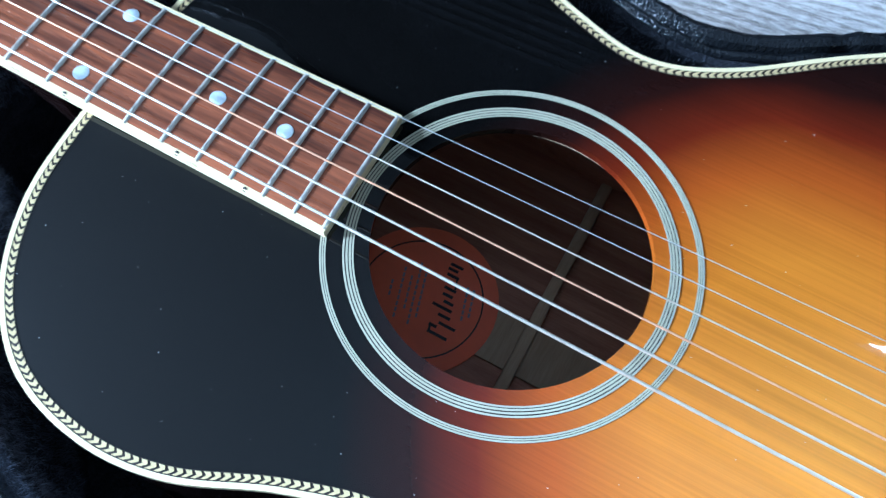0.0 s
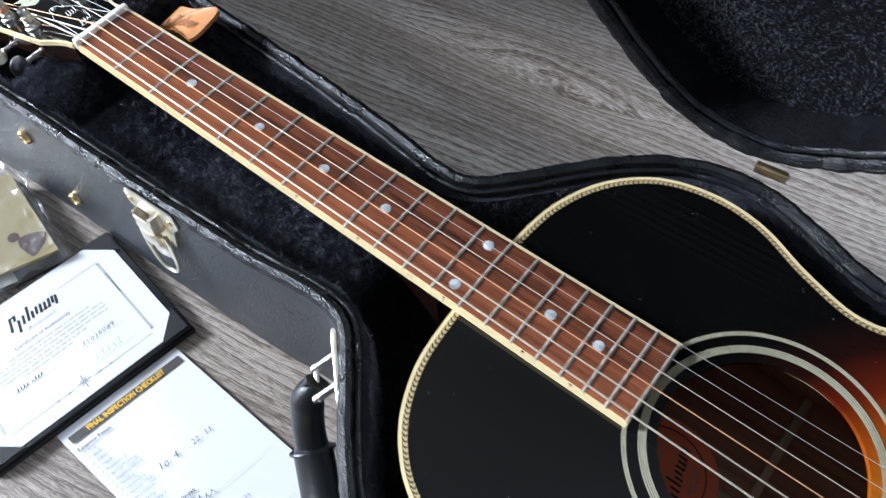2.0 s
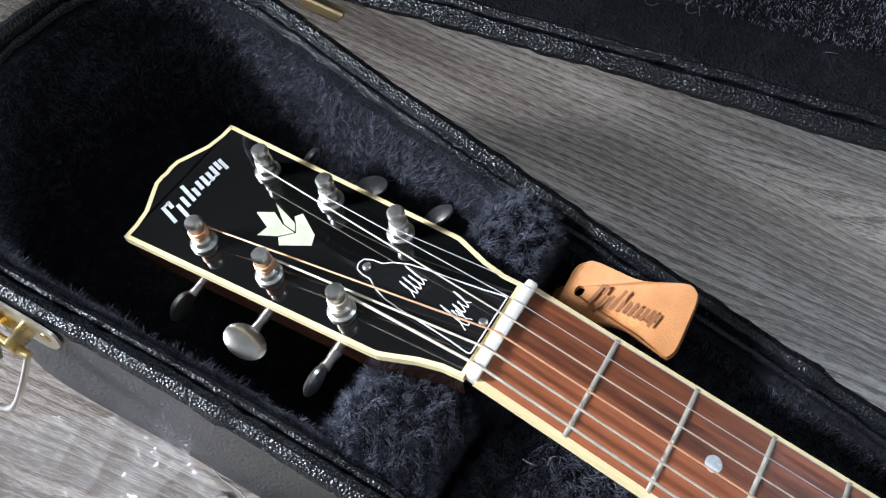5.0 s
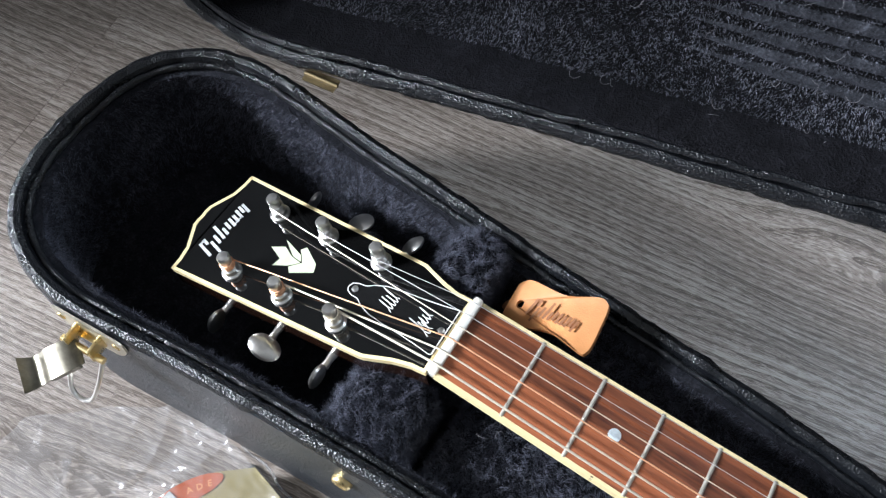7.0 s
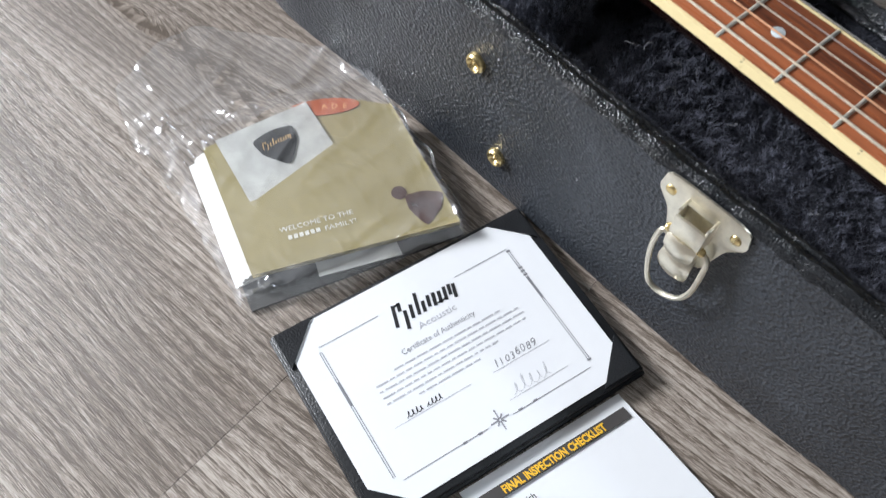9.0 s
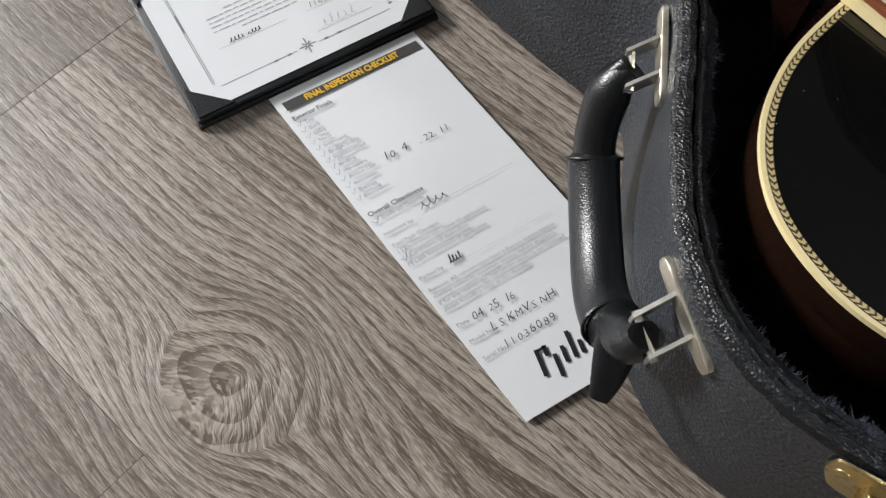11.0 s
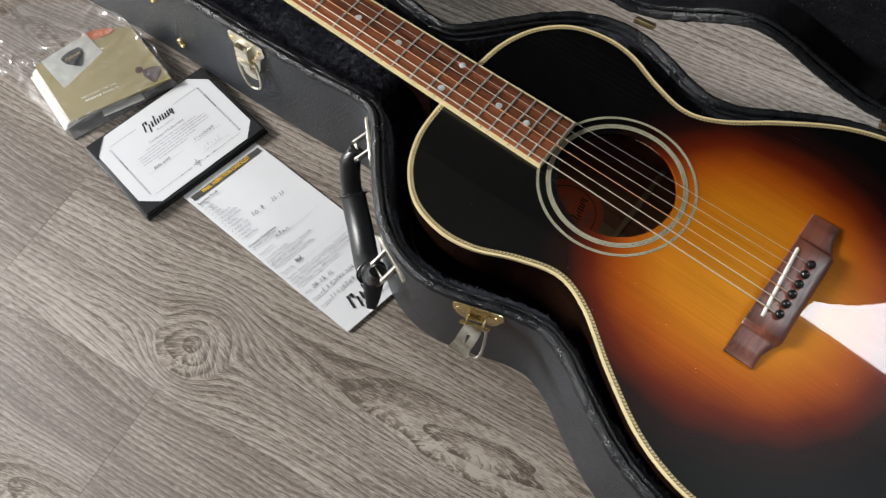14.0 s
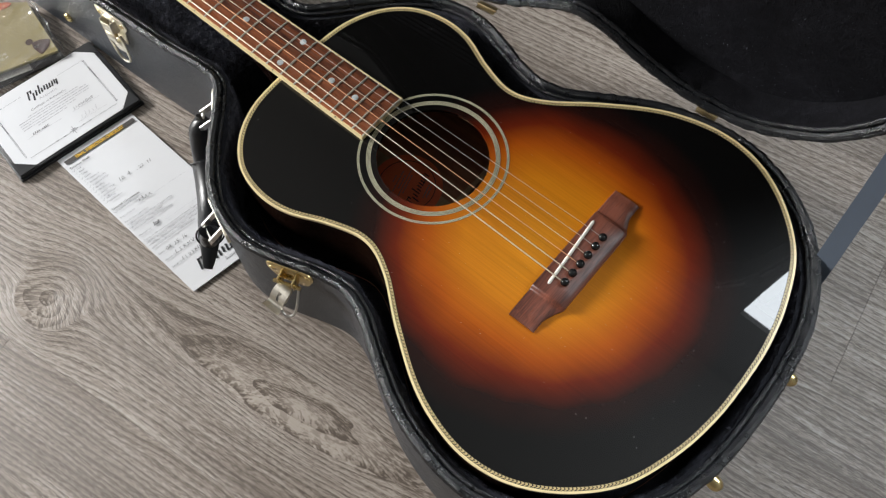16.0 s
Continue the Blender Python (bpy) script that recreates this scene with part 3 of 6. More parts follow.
def wall_band(outer, inner, z0, z1, rows=1, rough=0.0, seed=0):
    """A standing shell between two outlines; its inner face may be uneven like padding."""
    bm = bmesh.new()
    lines = [[(x, y, z0) for x, y in outer], [(x, y, z1) for x, y in outer]]
    for k in range(rows + 1):
        z = z1 + (z0 - z1) * k / rows
        ring = []
        for x, y in inner:
            w = rough * noise.noise(Vector((x * 40 + seed, y * 40, z * 40))) + rough * 0.6 * noise.noise(Vector((x * 130, y * 130 + seed, z * 130)))
            ring.append((x + w, y + w, z + (0.4 * w if 0 < k < rows else 0)))
        lines.append(ring)
    verts = [[bm.verts.new(p) for p in line] for line in lines]
    n = len(verts[0])
    for k in range(len(verts)):
        a, b = verts[k], verts[(k + 1) % len(verts)]
        for j in range(n):
            bm.faces.new((a[j], a[(j + 1) % n], b[(j + 1) % n], b[j]))
    return bm


def shell_trim(line, z, r, wobble, seed):
    """A rolled edge along an outline, slightly uneven."""
    bm = bmesh.new()
    path, radii = [], []
    for k, (x, y) in enumerate(line):
        w = noise.noise(Vector((x * 60, y * 60, seed)))
        path.append((x + wobble * w * 0.5, y + wobble * noise.noise(Vector((x * 60, y * 60, seed + 9))) * 0.5, z + wobble * w))
        radii.append(r * (1 + 0.25 * noise.noise(Vector((x * 150, y * 150, seed + 4)))))
    tube(bm, path, radii, 8, True)
    return bm


shell = part("base_shell", wall_band(CASE, inset(CASE, 0.006), 0.004, RIM), VINYL, case, "black grained vinyl shell")
bm = bmesh.new()
loft(bm, [[(x, y, 0.0) for x, y in inset(CASE, 0.008)], [(x, y, 0.0042) for x, y in inset(CASE, 0.0005)], [(x, y, 0.009) for x, y in inset(CASE, 0.0062)]])
part("base_bottom", bm, VINYL, case)
part("base_lining", wall_band(inset(CASE, 0.0062), inset(CASE, 0.0160), 0.012, RIM - 0.003, 10, 0.0022, 3), PLUSH, case, "black plush padding inside the walls")
bm = bmesh.new()
prism(bm, inset(CASE, 0.0064), 0.0092, 0.0205)
part("base_floor_lining", bm, PLUSH, case)
part("rim_trim", shell_trim(inset(CASE, 0.0042), RIM, 0.0044, 0.0008, 1), VINYL_TRIM, shell, "crinkled black rim trim")
part("rim_piping", shell_trim(inset(CASE, 0.0105), RIM - 0.001, 0.0021, 0.0012, 5), VINYL_TRIM, shell)


def pad(bm, lo, hi, rough=0.002, power=6.0, cuts=14, seed=0.0):
    """A stuffed block with rounded corners and an uneven pile."""
    r = bmesh.ops.create_cube(bm, size=2.0)
    bmesh.ops.subdivide_edges(bm, edges=bm.edges[:], cuts=cuts, use_grid_fill=True)
    c = (Vector(lo) + Vector(hi)) / 2
    h = (Vector(hi) - Vector(lo)) / 2
    for v in bm.verts:
        p = v.co
        k = (abs(p.x) ** power + abs(p.y) ** power + abs(p.z) ** power) ** (1 / power)
        d = p / k
        q = Vector((c.x + d.x * h.x, c.y + d.y * h.y, c.z + d.z * h.z))
        w = rough * (noise.noise(q * 70 + Vector((seed, 0, 0))) + 0.7 * noise.noise(q * 220))
        v.co = q + d.normalized() * w


for lo, hi, s in (((-0.038, -0.069, 0.018), (0.006, -0.0190, 0.114), 0.0), ((-0.034, 0.0265, 0.018), (-0.003, 0.063, 0.126), 5.0)):
    bm = bmesh.new()
    pad(bm, lo, hi, 0.0024, 7.0, 20, s)
    part("neck_cradle", bm, PLUSH, case, "raised plush neck support")
bm = bmesh.new()
pad(bm, (0.017, -0.064, 0.019), (0.246, 0.061, 0.097), 0.0016, 14.0, 26, 2.0)
part("accessory_box", bm, PLUSH, case, "plush covered accessory compartment under the neck")



def pile(name, source, count, length, keep, parent, seed, loose=1.0, share=None, mat=None):
    """A deep pile of short fibres growing from a lining."""
    me = source.data
    gen = np.random.default_rng(seed)
    me.calc_loop_triangles()
    co = np.array([v.co for v in me.vertices])
    tri = np.array([t.vertices for t in me.loop_triangles])
    a, b, c3 = co[tri[:, 0]], co[tri[:, 1]], co[tri[:, 2]]
    nr = np.cross(b - a, c3 - a)
    area = np.linalg.norm(nr, axis=1)
    nr = nr / np.maximum(area, 1e-12)[:, None]
    ok = np.array([keep(p, q) for p, q in zip((a + b + c3) / 3, nr)])
    wt = np.where(ok, area, 0)
    pick = gen.choice(len(tri), count, p=wt / wt.sum())
    u, v = gen.random(count), gen.random(count)
    over = u + v > 1
    u[over], v[over] = 1 - u[over], 1 - v[over]
    p = a[pick] + (b - a)[pick] * u[:, None] + (c3 - a)[pick] * v[:, None]
    n = nr[pick]
    if share is not None:
        stay = gen.random(count) < share(p)
        p, n, count = p[stay], n[stay], int(stay.sum())
    lay = np.stack([np.sin(p[:, 0] * 55 + 3 * np.sin(p[:, 1] * 40)), np.cos(p[:, 1] * 60 + 2 * np.sin(p[:, 2] * 50)), np.sin(p[:, 2] * 70 + p[:, 0] * 30) - 0.3], 1)
    curl = np.stack([np.sin(p[:, 1] * 520 + 3 * np.sin(p[:, 0] * 310)), np.sin(p[:, 0] * 560 + 3 * np.sin(p[:, 2] * 330)), np.sin(p[:, 2] * 480 + 3 * np.sin(p[:, 1] * 290 + p[:, 0] * 200))], 1)
    tip = n + loose * (0.55 * lay + 0.75 * curl + 0.45 * gen.normal(size=(count, 3)))
    tip /= np.linalg.norm(tip, axis=1)[:, None]
    tip *= (length * gen.uniform(0.5, 1.2, count))[:, None]
    side = np.cross(tip, gen.normal(size=(count, 3)))
    side = side / np.linalg.norm(side, axis=1)[:, None] * 0.00017
    verts = np.concatenate([p - side, p + side, p + tip])
    faces = [(k, k + count, k + 2 * count) for k in range(count)]
    out = bpy.data.meshes.new(name)
    out.from_pydata(verts.tolist(), [], faces)
    out.materials.append(mat or PILE)
    ob = new(name, out)
    ob.parent = parent
    return tagged(ob, kind="stuff")


def inward(p, n):
    """Faces of the wall lining that look into the case."""
    return p[2] > 0.03 and n[2] < 0.9 and n[1] * -(p[1] - case_centre(p[0])) > 0.25 * abs(p[1]) or (p[0] < -0.17 and n[0] > 0.3) or (p[0] > 0.78 and n[0] < -0.3)


LINING = [o for o in case.children if o.name.startswith("base_lining")][0]
pile("wall_fuzz", LINING, 150000, 0.0042, inward, LINING, 1)
for o in case.children:
    if o.name.startswith("neck_cradle"):
        pile("cradle_fuzz", o, 34000, 0.0056, lambda p, n: p[2] > 0.06, o, 2)
    elif o.name.startswith("accessory_box"):
        pile("box_fuzz", o, 85000, 0.0048, lambda p, n: p[2] > 0.082, o, 3)

# lid, standing open on its hinges, held by the webbing stay
HINGE = Vector((-0.159, 0.0925, 0.116))
HINGE_TURN, LID_DROP, LID_DEEP, LID_WALL = 7.65, -86.5, 0.058, 0.040
hu = Vector((math.cos(radians(HINGE_TURN)), math.sin(radians(HINGE_TURN)), 0))
hn = Vector((-hu.y, hu.x, 0))
hv = hn * math.cos(radians(LID_DROP)) - Vector((0, 0, 1)) * math.sin(radians(LID_DROP))
LID = frame_of(HINGE, hu, y=hv)
flipped = []
for x, y in CASE:
    d = Vector((x, y, 0)) - Vector((HINGE.x, HINGE.y, 0))
    flipped.append((d.dot(hu), -d.dot(hn) + 0.0035))
LID_LINE = np.array(flipped[::-1])
lid = part("lid_shell", wall_band(LID_LINE, inset(LID_LINE, 0.006), -LID_WALL, -0.001), VINYL, case, "black vinyl lid standing open", m=LID)
bm = bmesh.new()
loft(bm, [[(x, y, -LID_DEEP) for x, y in inset(LID_LINE, 0.040)], [(x, y, -LID_DEEP + 0.003) for x, y in inset(LID_LINE, 0.026)], [(x, y, -LID_WALL - 0.008) for x, y in inset(LID_LINE, 0.014)],
          [(x, y, -LID_WALL + 0.0005) for x, y in inset(LID_LINE, 0.0006)], [(x, y, -LID_WALL + 0.001) for x, y in inset(LID_LINE, 0.0062)]])
part("lid_back", bm, VINYL, lid, m=LID)
part("lid_wall_lining", wall_band(inset(LID_LINE, 0.0062), inset(LID_LINE, 0.0125), -LID_WALL + 0.0012, -0.004, 6, 0.0018, 8), PLUSH_LID_SHADED, lid, m=LID)
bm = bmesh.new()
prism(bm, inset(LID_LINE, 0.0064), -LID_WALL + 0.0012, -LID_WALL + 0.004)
lid_lining = part("lid_lining", bm, PLUSH_LID_SHADED, lid, "black plush lid lining", m=LID)
face = LID.to_3x3() @ Vector((0, 0, 1))
# fibres thin out along x, so the neck end looks lit, the body end shaded
pile("lid_fuzz", lid_lining, 230000, 0.0021, lambda p, n: Vector(n).dot(face) > 0.9, lid, 4, 0.5, lambda p: np.clip((0.56 - p[:, 0]) / 0.28, 0.01, 1.0), PILE_LID_LIT)
part("lid_trim", shell_trim(inset(LID_LINE, 0.0042), -0.001, 0.0044, 0.0008, 21), VINYL_TRIM, lid, "crinkled black lid trim", m=LID)
part("lid_piping", shell_trim(inset(LID_LINE, 0.0110), -0.003, 0.0022, 0.0012, 25), VINYL_TRIM, lid, m=LID)
for k in range(6):
    y = -0.022 + 0.0088 * k
    ends = []
    for x in (0.03, 0.50):
        d = Vector((x, y * (1 + 0.4 * x), 0)) - Vector((HINGE.x, HINGE.y, 0))
        ends.append(Vector((d.dot(hu), -d.dot(hn), -LID_WALL + 0.0037)))
    bm = bmesh.new()
    path = [ends[0].lerp(ends[1], j / 40) for j in range(41)]
    tube(bm, path, [0.0030 * (1 + 0.4 * noise.noise(Vector((j * 0.7, k * 5, 0)))) * min(1, j / 4, (40 - j) / 4 + 0.05) + 0.0002 for j in range(41)], 8, squash=0.6)
    part("pressed_ridge", bm, PLUSH_RIDGE, lid, m=LID)


def at_wall(x, side):
    """Foot point, tangent and outward normal of the case wall near x; side -1 is the handle side."""
    best = min(range(len(CASE)), key=lambda k: abs(CASE[k][0] - x) + (10 if (CASE[k][1] - case_centre(x)) * side < 0 else 0))
    a, b = CASE[best - 3], CASE[(best + 3) % len(CASE)]
    t = Vector((b[0] - a[0], b[1] - a[1], 0)).normalized()
    return Vector((CASE[best][0], CASE[best][1], 0)), t, Vector((t.y, -t.x, 0))


def wall_pose(x, z, side=-1):
    p, t, n = at_wall(x, side)
    return frame_of((p.x, p.y, z), -t, y=n)


def rounded(points, per=4):
    """A polygon with its corners rounded a little."""
    out = []
    n = len(points)
    for k in range(n):
        a, b, c = (Vector((*points[(k + j) % n], 0)) for j in (-1, 0, 1))
        p, q = b.lerp(a, 0.25), b.lerp(c, 0.25)
        for j in range(per):
            t = j / (per - 1)
            out.append(tuple((p.lerp(b, t).lerp(b.lerp(q, t), t))[:2]))
    return out


def plate(bm, outline, y0, y1, m=None):
    """A plate in the x-z plane between depths y0 and y1."""
    lo = [(x, y0, z) for x, z in outline]
    hi = [(x, y1, z) for x, z in outline]
    c = np.mean(outline, 0)
    top = [(c[0] + (x - c[0]) * 0.95, y1 + 0.0004, c[1] + (z - c[1]) * 0.95) for x, z in outline]
    rows = [lo, hi, top]
    if m is not None:
        rows = [[m @ Vector(p) for p in r] for r in rows]
    loft(bm, rows)


def stud(parent, at, axis, r, h, name="rivet", mat=None):
    bm = bmesh.new()
    z = Vector(axis).normalized()
    m = frame_of(at, z.orthogonal(), z=z)
    lathe(bm, [(r, -0.0006), (r, h * 0.30), (r * 0.97, h * 0.50), (r * 0.86, h * 0.72), (r * 0.60, h * 0.90), (r * 0.30, h * 0.98), (0, h)], 16, m)
    return part(name, bm, mat or BRASS, parent)


def eyelet(parent, at, axis, r, h):
    """A turned brass stud with a raised ring and a dimple."""
    bm = bmesh.new()
    z = Vector(axis).normalized()
    lathe(bm, [(r, -0.0006), (r, h * 0.45), (r * 0.92, h * 0.80), (r * 0.74, h), (r * 0.55, h * 0.86), (r * 0.40, h * 0.50), (r * 0.26, h * 0.55), (r * 0.16, h * 0.85), (0, h * 0.90)], 22, frame_of(at, z.orthogonal(), z=z))
    return part("foot_stud", bm, BRASS, parent, "brass stud with a ringed face")


def latch(x, opened, lean=0.0, drop=0.35, mat=None, label=""):
    m = wall_pose(x, RIM + 0.0015)
    bm = bmesh.new()
    line = rounded([(-0.0205, 0.001), (0.0205, 0.001), (0.0226, -0.011), (0.0150, -0.020), (0.0112, -0.036), (0.0090, -0.043), (-0.0090, -0.043), (-0.0112, -0.036), (-0.0150, -0.020), (-0.0226, -0.011)])
    if opened:
        line = rounded([(-0.0215, 0), (0.0215, 0), (0.0218, -0.012), (0.0140, -0.028), (-0.0140, -0.028), (-0.0218, -0.012)])
    plate(bm, line, 0.0004, 0.0014, m)
    ob = part("latch", bm, mat, case, label)
    for s in (-1, 1):
        stud(ob, m @ Vector((s * 0.0165, 0.0016, -0.0085)), m.to_3x3() @ Vector((0, 1, 0)), 0.0026, 0.0012)
    bm = bmesh.new()
    if not opened:
        box(bm, (0, 0.0090, -0.0150), (0.0156, 0.0016, 0.0125), m, 0.0006)
        for s in (-1, 1):
            box(bm, (s * 0.0073, 0.0052, -0.0135), (0.0012, 0.0080, 0.0160), m, 0.0003)
        box(bm, (0, 0.0030, -0.0060), (0.0146, 0.0030, 0.0008), m, 0.0002)
        part("catch", bm, BRASS_PALE, ob)
        for name, prof, wide in (("lever", [(0.0100, -0.0215), (0.0112, -0.0235), (0.0114, -0.0290), (0.0100, -0.0340), (0.0080, -0.0375)], (0.0074, 0.0076, 0.0074, 0.0062, 0.0040)),
                                 ("tongue", [(0.0040, -0.0360), (0.0066, -0.0385), (0.0078, -0.0430), (0.0074, -0.0490), (0.0052, -0.0545)], (0.0066, 0.0078, 0.0082, 0.0080, 0.0070))):
            bm = bmesh.new()
            rows = []
            for (y, z), w in zip(prof, wide):
                arc = [(-1, -0.0012), (-0.7, -0.0002), (0, 0.0006), (0.7, -0.0002), (1, -0.0012)]
                rows.append([m @ Vector((a * w, y + dy, z)) for a, dy in arc] + [m @ Vector((a * w, y + dy - 0.0013, z)) for a, dy in arc[::-1]])
            loft(bm, rows)
            part(name, bm, BRASS_PALE, ob)
        bm = bmesh.new()
        loop = [(-0.0085, 0.0050, -0.0260), (-0.0122, 0.0062, -0.0275), (-0.0132, 0.0072, -0.0400), (-0.0126, 0.0076, -0.0530), (-0.0088, 0.0078, -0.0625), (-0.0010, 0.0078, -0.0675),
                (0.0062, 0.0078, -0.0660), (0.0100, 0.0076, -0.0560), (0.0122, 0.0072, -0.0420), (0.0118, 0.0062, -0.0300), (0.0085, 0.0050, -0.0280)]
        tube(bm, [m @ Vector(tuple(p)) for p in spline(loop, 4)], 0.0014, 8)
        part("wire_loop", bm, BRASS_PALE, ob)
        for s in (-1, 1):
            stud(ob, m @ Vector((s * 0.0080, 0.0078, -0.0215)), m.to_3x3() @ Vector((s, 0, 0)), 0.0019, 0.0024, "hinge_pin")
    else:
        for s in (-1, 1):
            box(bm, (s * 0.0070, 0.0065, -0.0130), (0.0016, 0.0105, 0.0130), m, 0.0004)
        box(bm, (0, 0.0030, -0.0185), (0.0140, 0.0030, 0.0020), m, 0.0004)
        part("catch", bm, BRASS, ob)
        bm = bmesh.new()
        d = Vector((lean, math.cos(drop), -math.sin(drop))).normalized()
        across = m.to_3x3() @ Vector((1, -lean, 0)).normalized()
        start = Vector((0, 0.0105, -0.016))
        up = Vector((0, math.sin(drop), math.cos(drop)))
        slotted = mat is BRASS
        wide, reach = (0.0080, 0.78) if slotted else (0.0084, 0.95)
        bends = ((0, 0, 0.80), (0.003, 0.0022, 0.94), (0.009, 0.0034, 1.0), (0.017, 0.0026, 1.0), (0.022, -0.0002, 0.97), (0.026, -0.0010, 1.0), (0.0295, 0.0018, 1.10), (0.0315, 0.0048, 1.18))
        stations = [tuple(v) for v in spline([Vector(v) for v in bends], 3)]

        def strip(first, last, lo, hi):
            rows = []
            for s, lift, w in [v for v in stations if first - 1e-6 <= v[0] <= last + 1e-6]:
                c = m @ (start + d * s * reach + up * lift)
                th = (m.to_3x3() @ up) * 0.0012
                a, e = across * wide * w * lo, across * wide * w * hi
                rows.append([c + a, c + e, c + e + th, c + a + th])
            loft(bm, rows)

        if slotted:
            strip(0, 0.009, -1, 1)
            strip(0.009, 0.022, -1, -0.17)
            strip(0.009, 0.022, 0.17, 1)
            strip(0.022, 0.04, -1, 1)
        else:
            strip(0, 0.04, -1, 1)
        # folded side flanges
        down = (m.to_3x3() @ up) * -0.0048
        for side in (-1, 1):
            rows = []
            for s, lift, w in [v for v in stations if 0.003 <= v[0] <= 0.0195]:
                c = m @ (start + d * s * reach + up * lift) + across * wide * w * side
                t = across * -0.0011 * side
                rows.append([c, c + t, c + t + down, c + down])
            loft(bm, rows)
        part("lever", bm, LEVER_STEEL if slotted else LEVER_DARK, ob, "silvery slotted lever" if slotted else "grey tarnished lever")
        bm = bmesh.new()
        q = Vector((-0.010, 0.0085, -0.020))
        loop = [q, q + Vector((-0.001, 0.010, -0.012)), q + Vector((0.001, 0.017, -0.022)), q + Vector((0.008, 0.019, -0.024)), q + Vector((0.014, 0.016, -0.019)), q + Vector((0.016, 0.006, -0.004))]
        tube(bm, [m @ Vector(tuple(p)) for p in spline([tuple(v) for v in loop], 5)], 0.0013, 8)
        part("wire_loop", bm, NICKEL, ob)
        bm = bmesh.new()
        tube(bm, [m @ Vector((s * 0.0128, 0.0095, -0.0160)) for s in (-1, 1)], 0.0019, 10)
        part("hinge_pin", bm, BRASS, ob)
    return ob


latch(0.1175, False, mat=BRASS_PALE, label="closed pale brass draw latch with a wire loop")
latch(0.4525, True, 0.30, 0.62, BRASS, "opened brass latch with its lever hanging out")
latch(-0.158, True, 0.75, 0.30, BRASS_PALE, "opened brass latch with its lever hanging out")
for x, z in ((-0.014, 0.089), (0.004, 0.033)):
    p, t, n = at_wall(x, -1)
    eyelet(case, (p.x, p.y, z), n, 0.0056, 0.0036)
for y in (0.050, -0.070):
    k = max((k for k in range(len(CASE)) if abs(CASE[k][1] - y) < 0.006), key=lambda k: CASE[k][0])
    a, b = CASE[k - 2], CASE[(k + 2) % len(CASE)]
    t = Vector((b[0] - a[0], b[1] - a[1], 0)).normalized()
    stud(case, (CASE[k][0], CASE[k][1], 0.082), (t.y, -t.x, 0), 0.0062, 0.0115, "foot_stud")

# hinges between base and lid
for x in (-0.150, 0.405, 0.640):
    u = (x - HINGE.x) / hu.x
    c = HINGE + hu * u + Vector((0, 0, 0.0030)) + hn * 0.0018
    bm = bmesh.new()
    tube(bm, [c - hu * 0.0105, c + hu * 0.0105], 0.0014, 10)
    ob = part("hinge", bm, BRASS_DARK, case, "small brass hinge")
    for s in (-1, 1):
        bm = bmesh.new()
        box(bm, (0, 0.0030 * s, -0.0008), (0.020, 0.0030, 0.0008), frame_of(c, hu))
        part("hinge_leaf", bm, BRASS_DARK, ob)

# carrying handle
grip_line = spline([(0.2690, -0.0935, 0.0965), (0.2668, -0.1015, 0.0860), (0.2705, -0.1095, 0.0680), (0.2805, -0.1185, 0.0545), (0.3050, -0.1385, 0.0450), (0.3280, -0.1580, 0.0470), (0.3450, -0.1690, 0.0590), (0.3560, -0.1735, 0.0780), (0.3590, -0.1740, 0.0910)], 8)
last = len(grip_line) - 1


def grip_radius(k):
    """Thin at the ends, padded under the sleeve between its two seams."""
    base = 0.0062 + 0.0046 * min(1.0, max(0.0, min(k, last - k) / 9.0))
    return base + (0.0026 if 23 <= k <= 47 else 0.0)


radii = [grip_radius(k) for k in range(last + 1)]
bm = bmesh.new()
tube(bm, [tuple(p) for p in grip_line], radii, 22, squash=0.84)
handle = part("handle", bm, HANDLE_SKIN, case, "padded black leatherette carrying handle")
for k in (23, 47):
    p = [Vector(tuple(grip_line[k + j])) for j in (-1, 0, 1)]
    d = (p[2] - p[0]).normalized()
    s = d.cross(Vector((0, 0, 1))).normalized()
    u = s.cross(d)
    bm = bmesh.new()
    tube(bm, [p[1] + (radii[k] - 0.0002) * (s * math.cos(a) + 0.84 * u * math.sin(a)) for a in [2 * math.pi * j / 28 for j in range(28)]], 0.0009, 6, True)
    part("seam", bm, HANDLE_SKIN, handle)
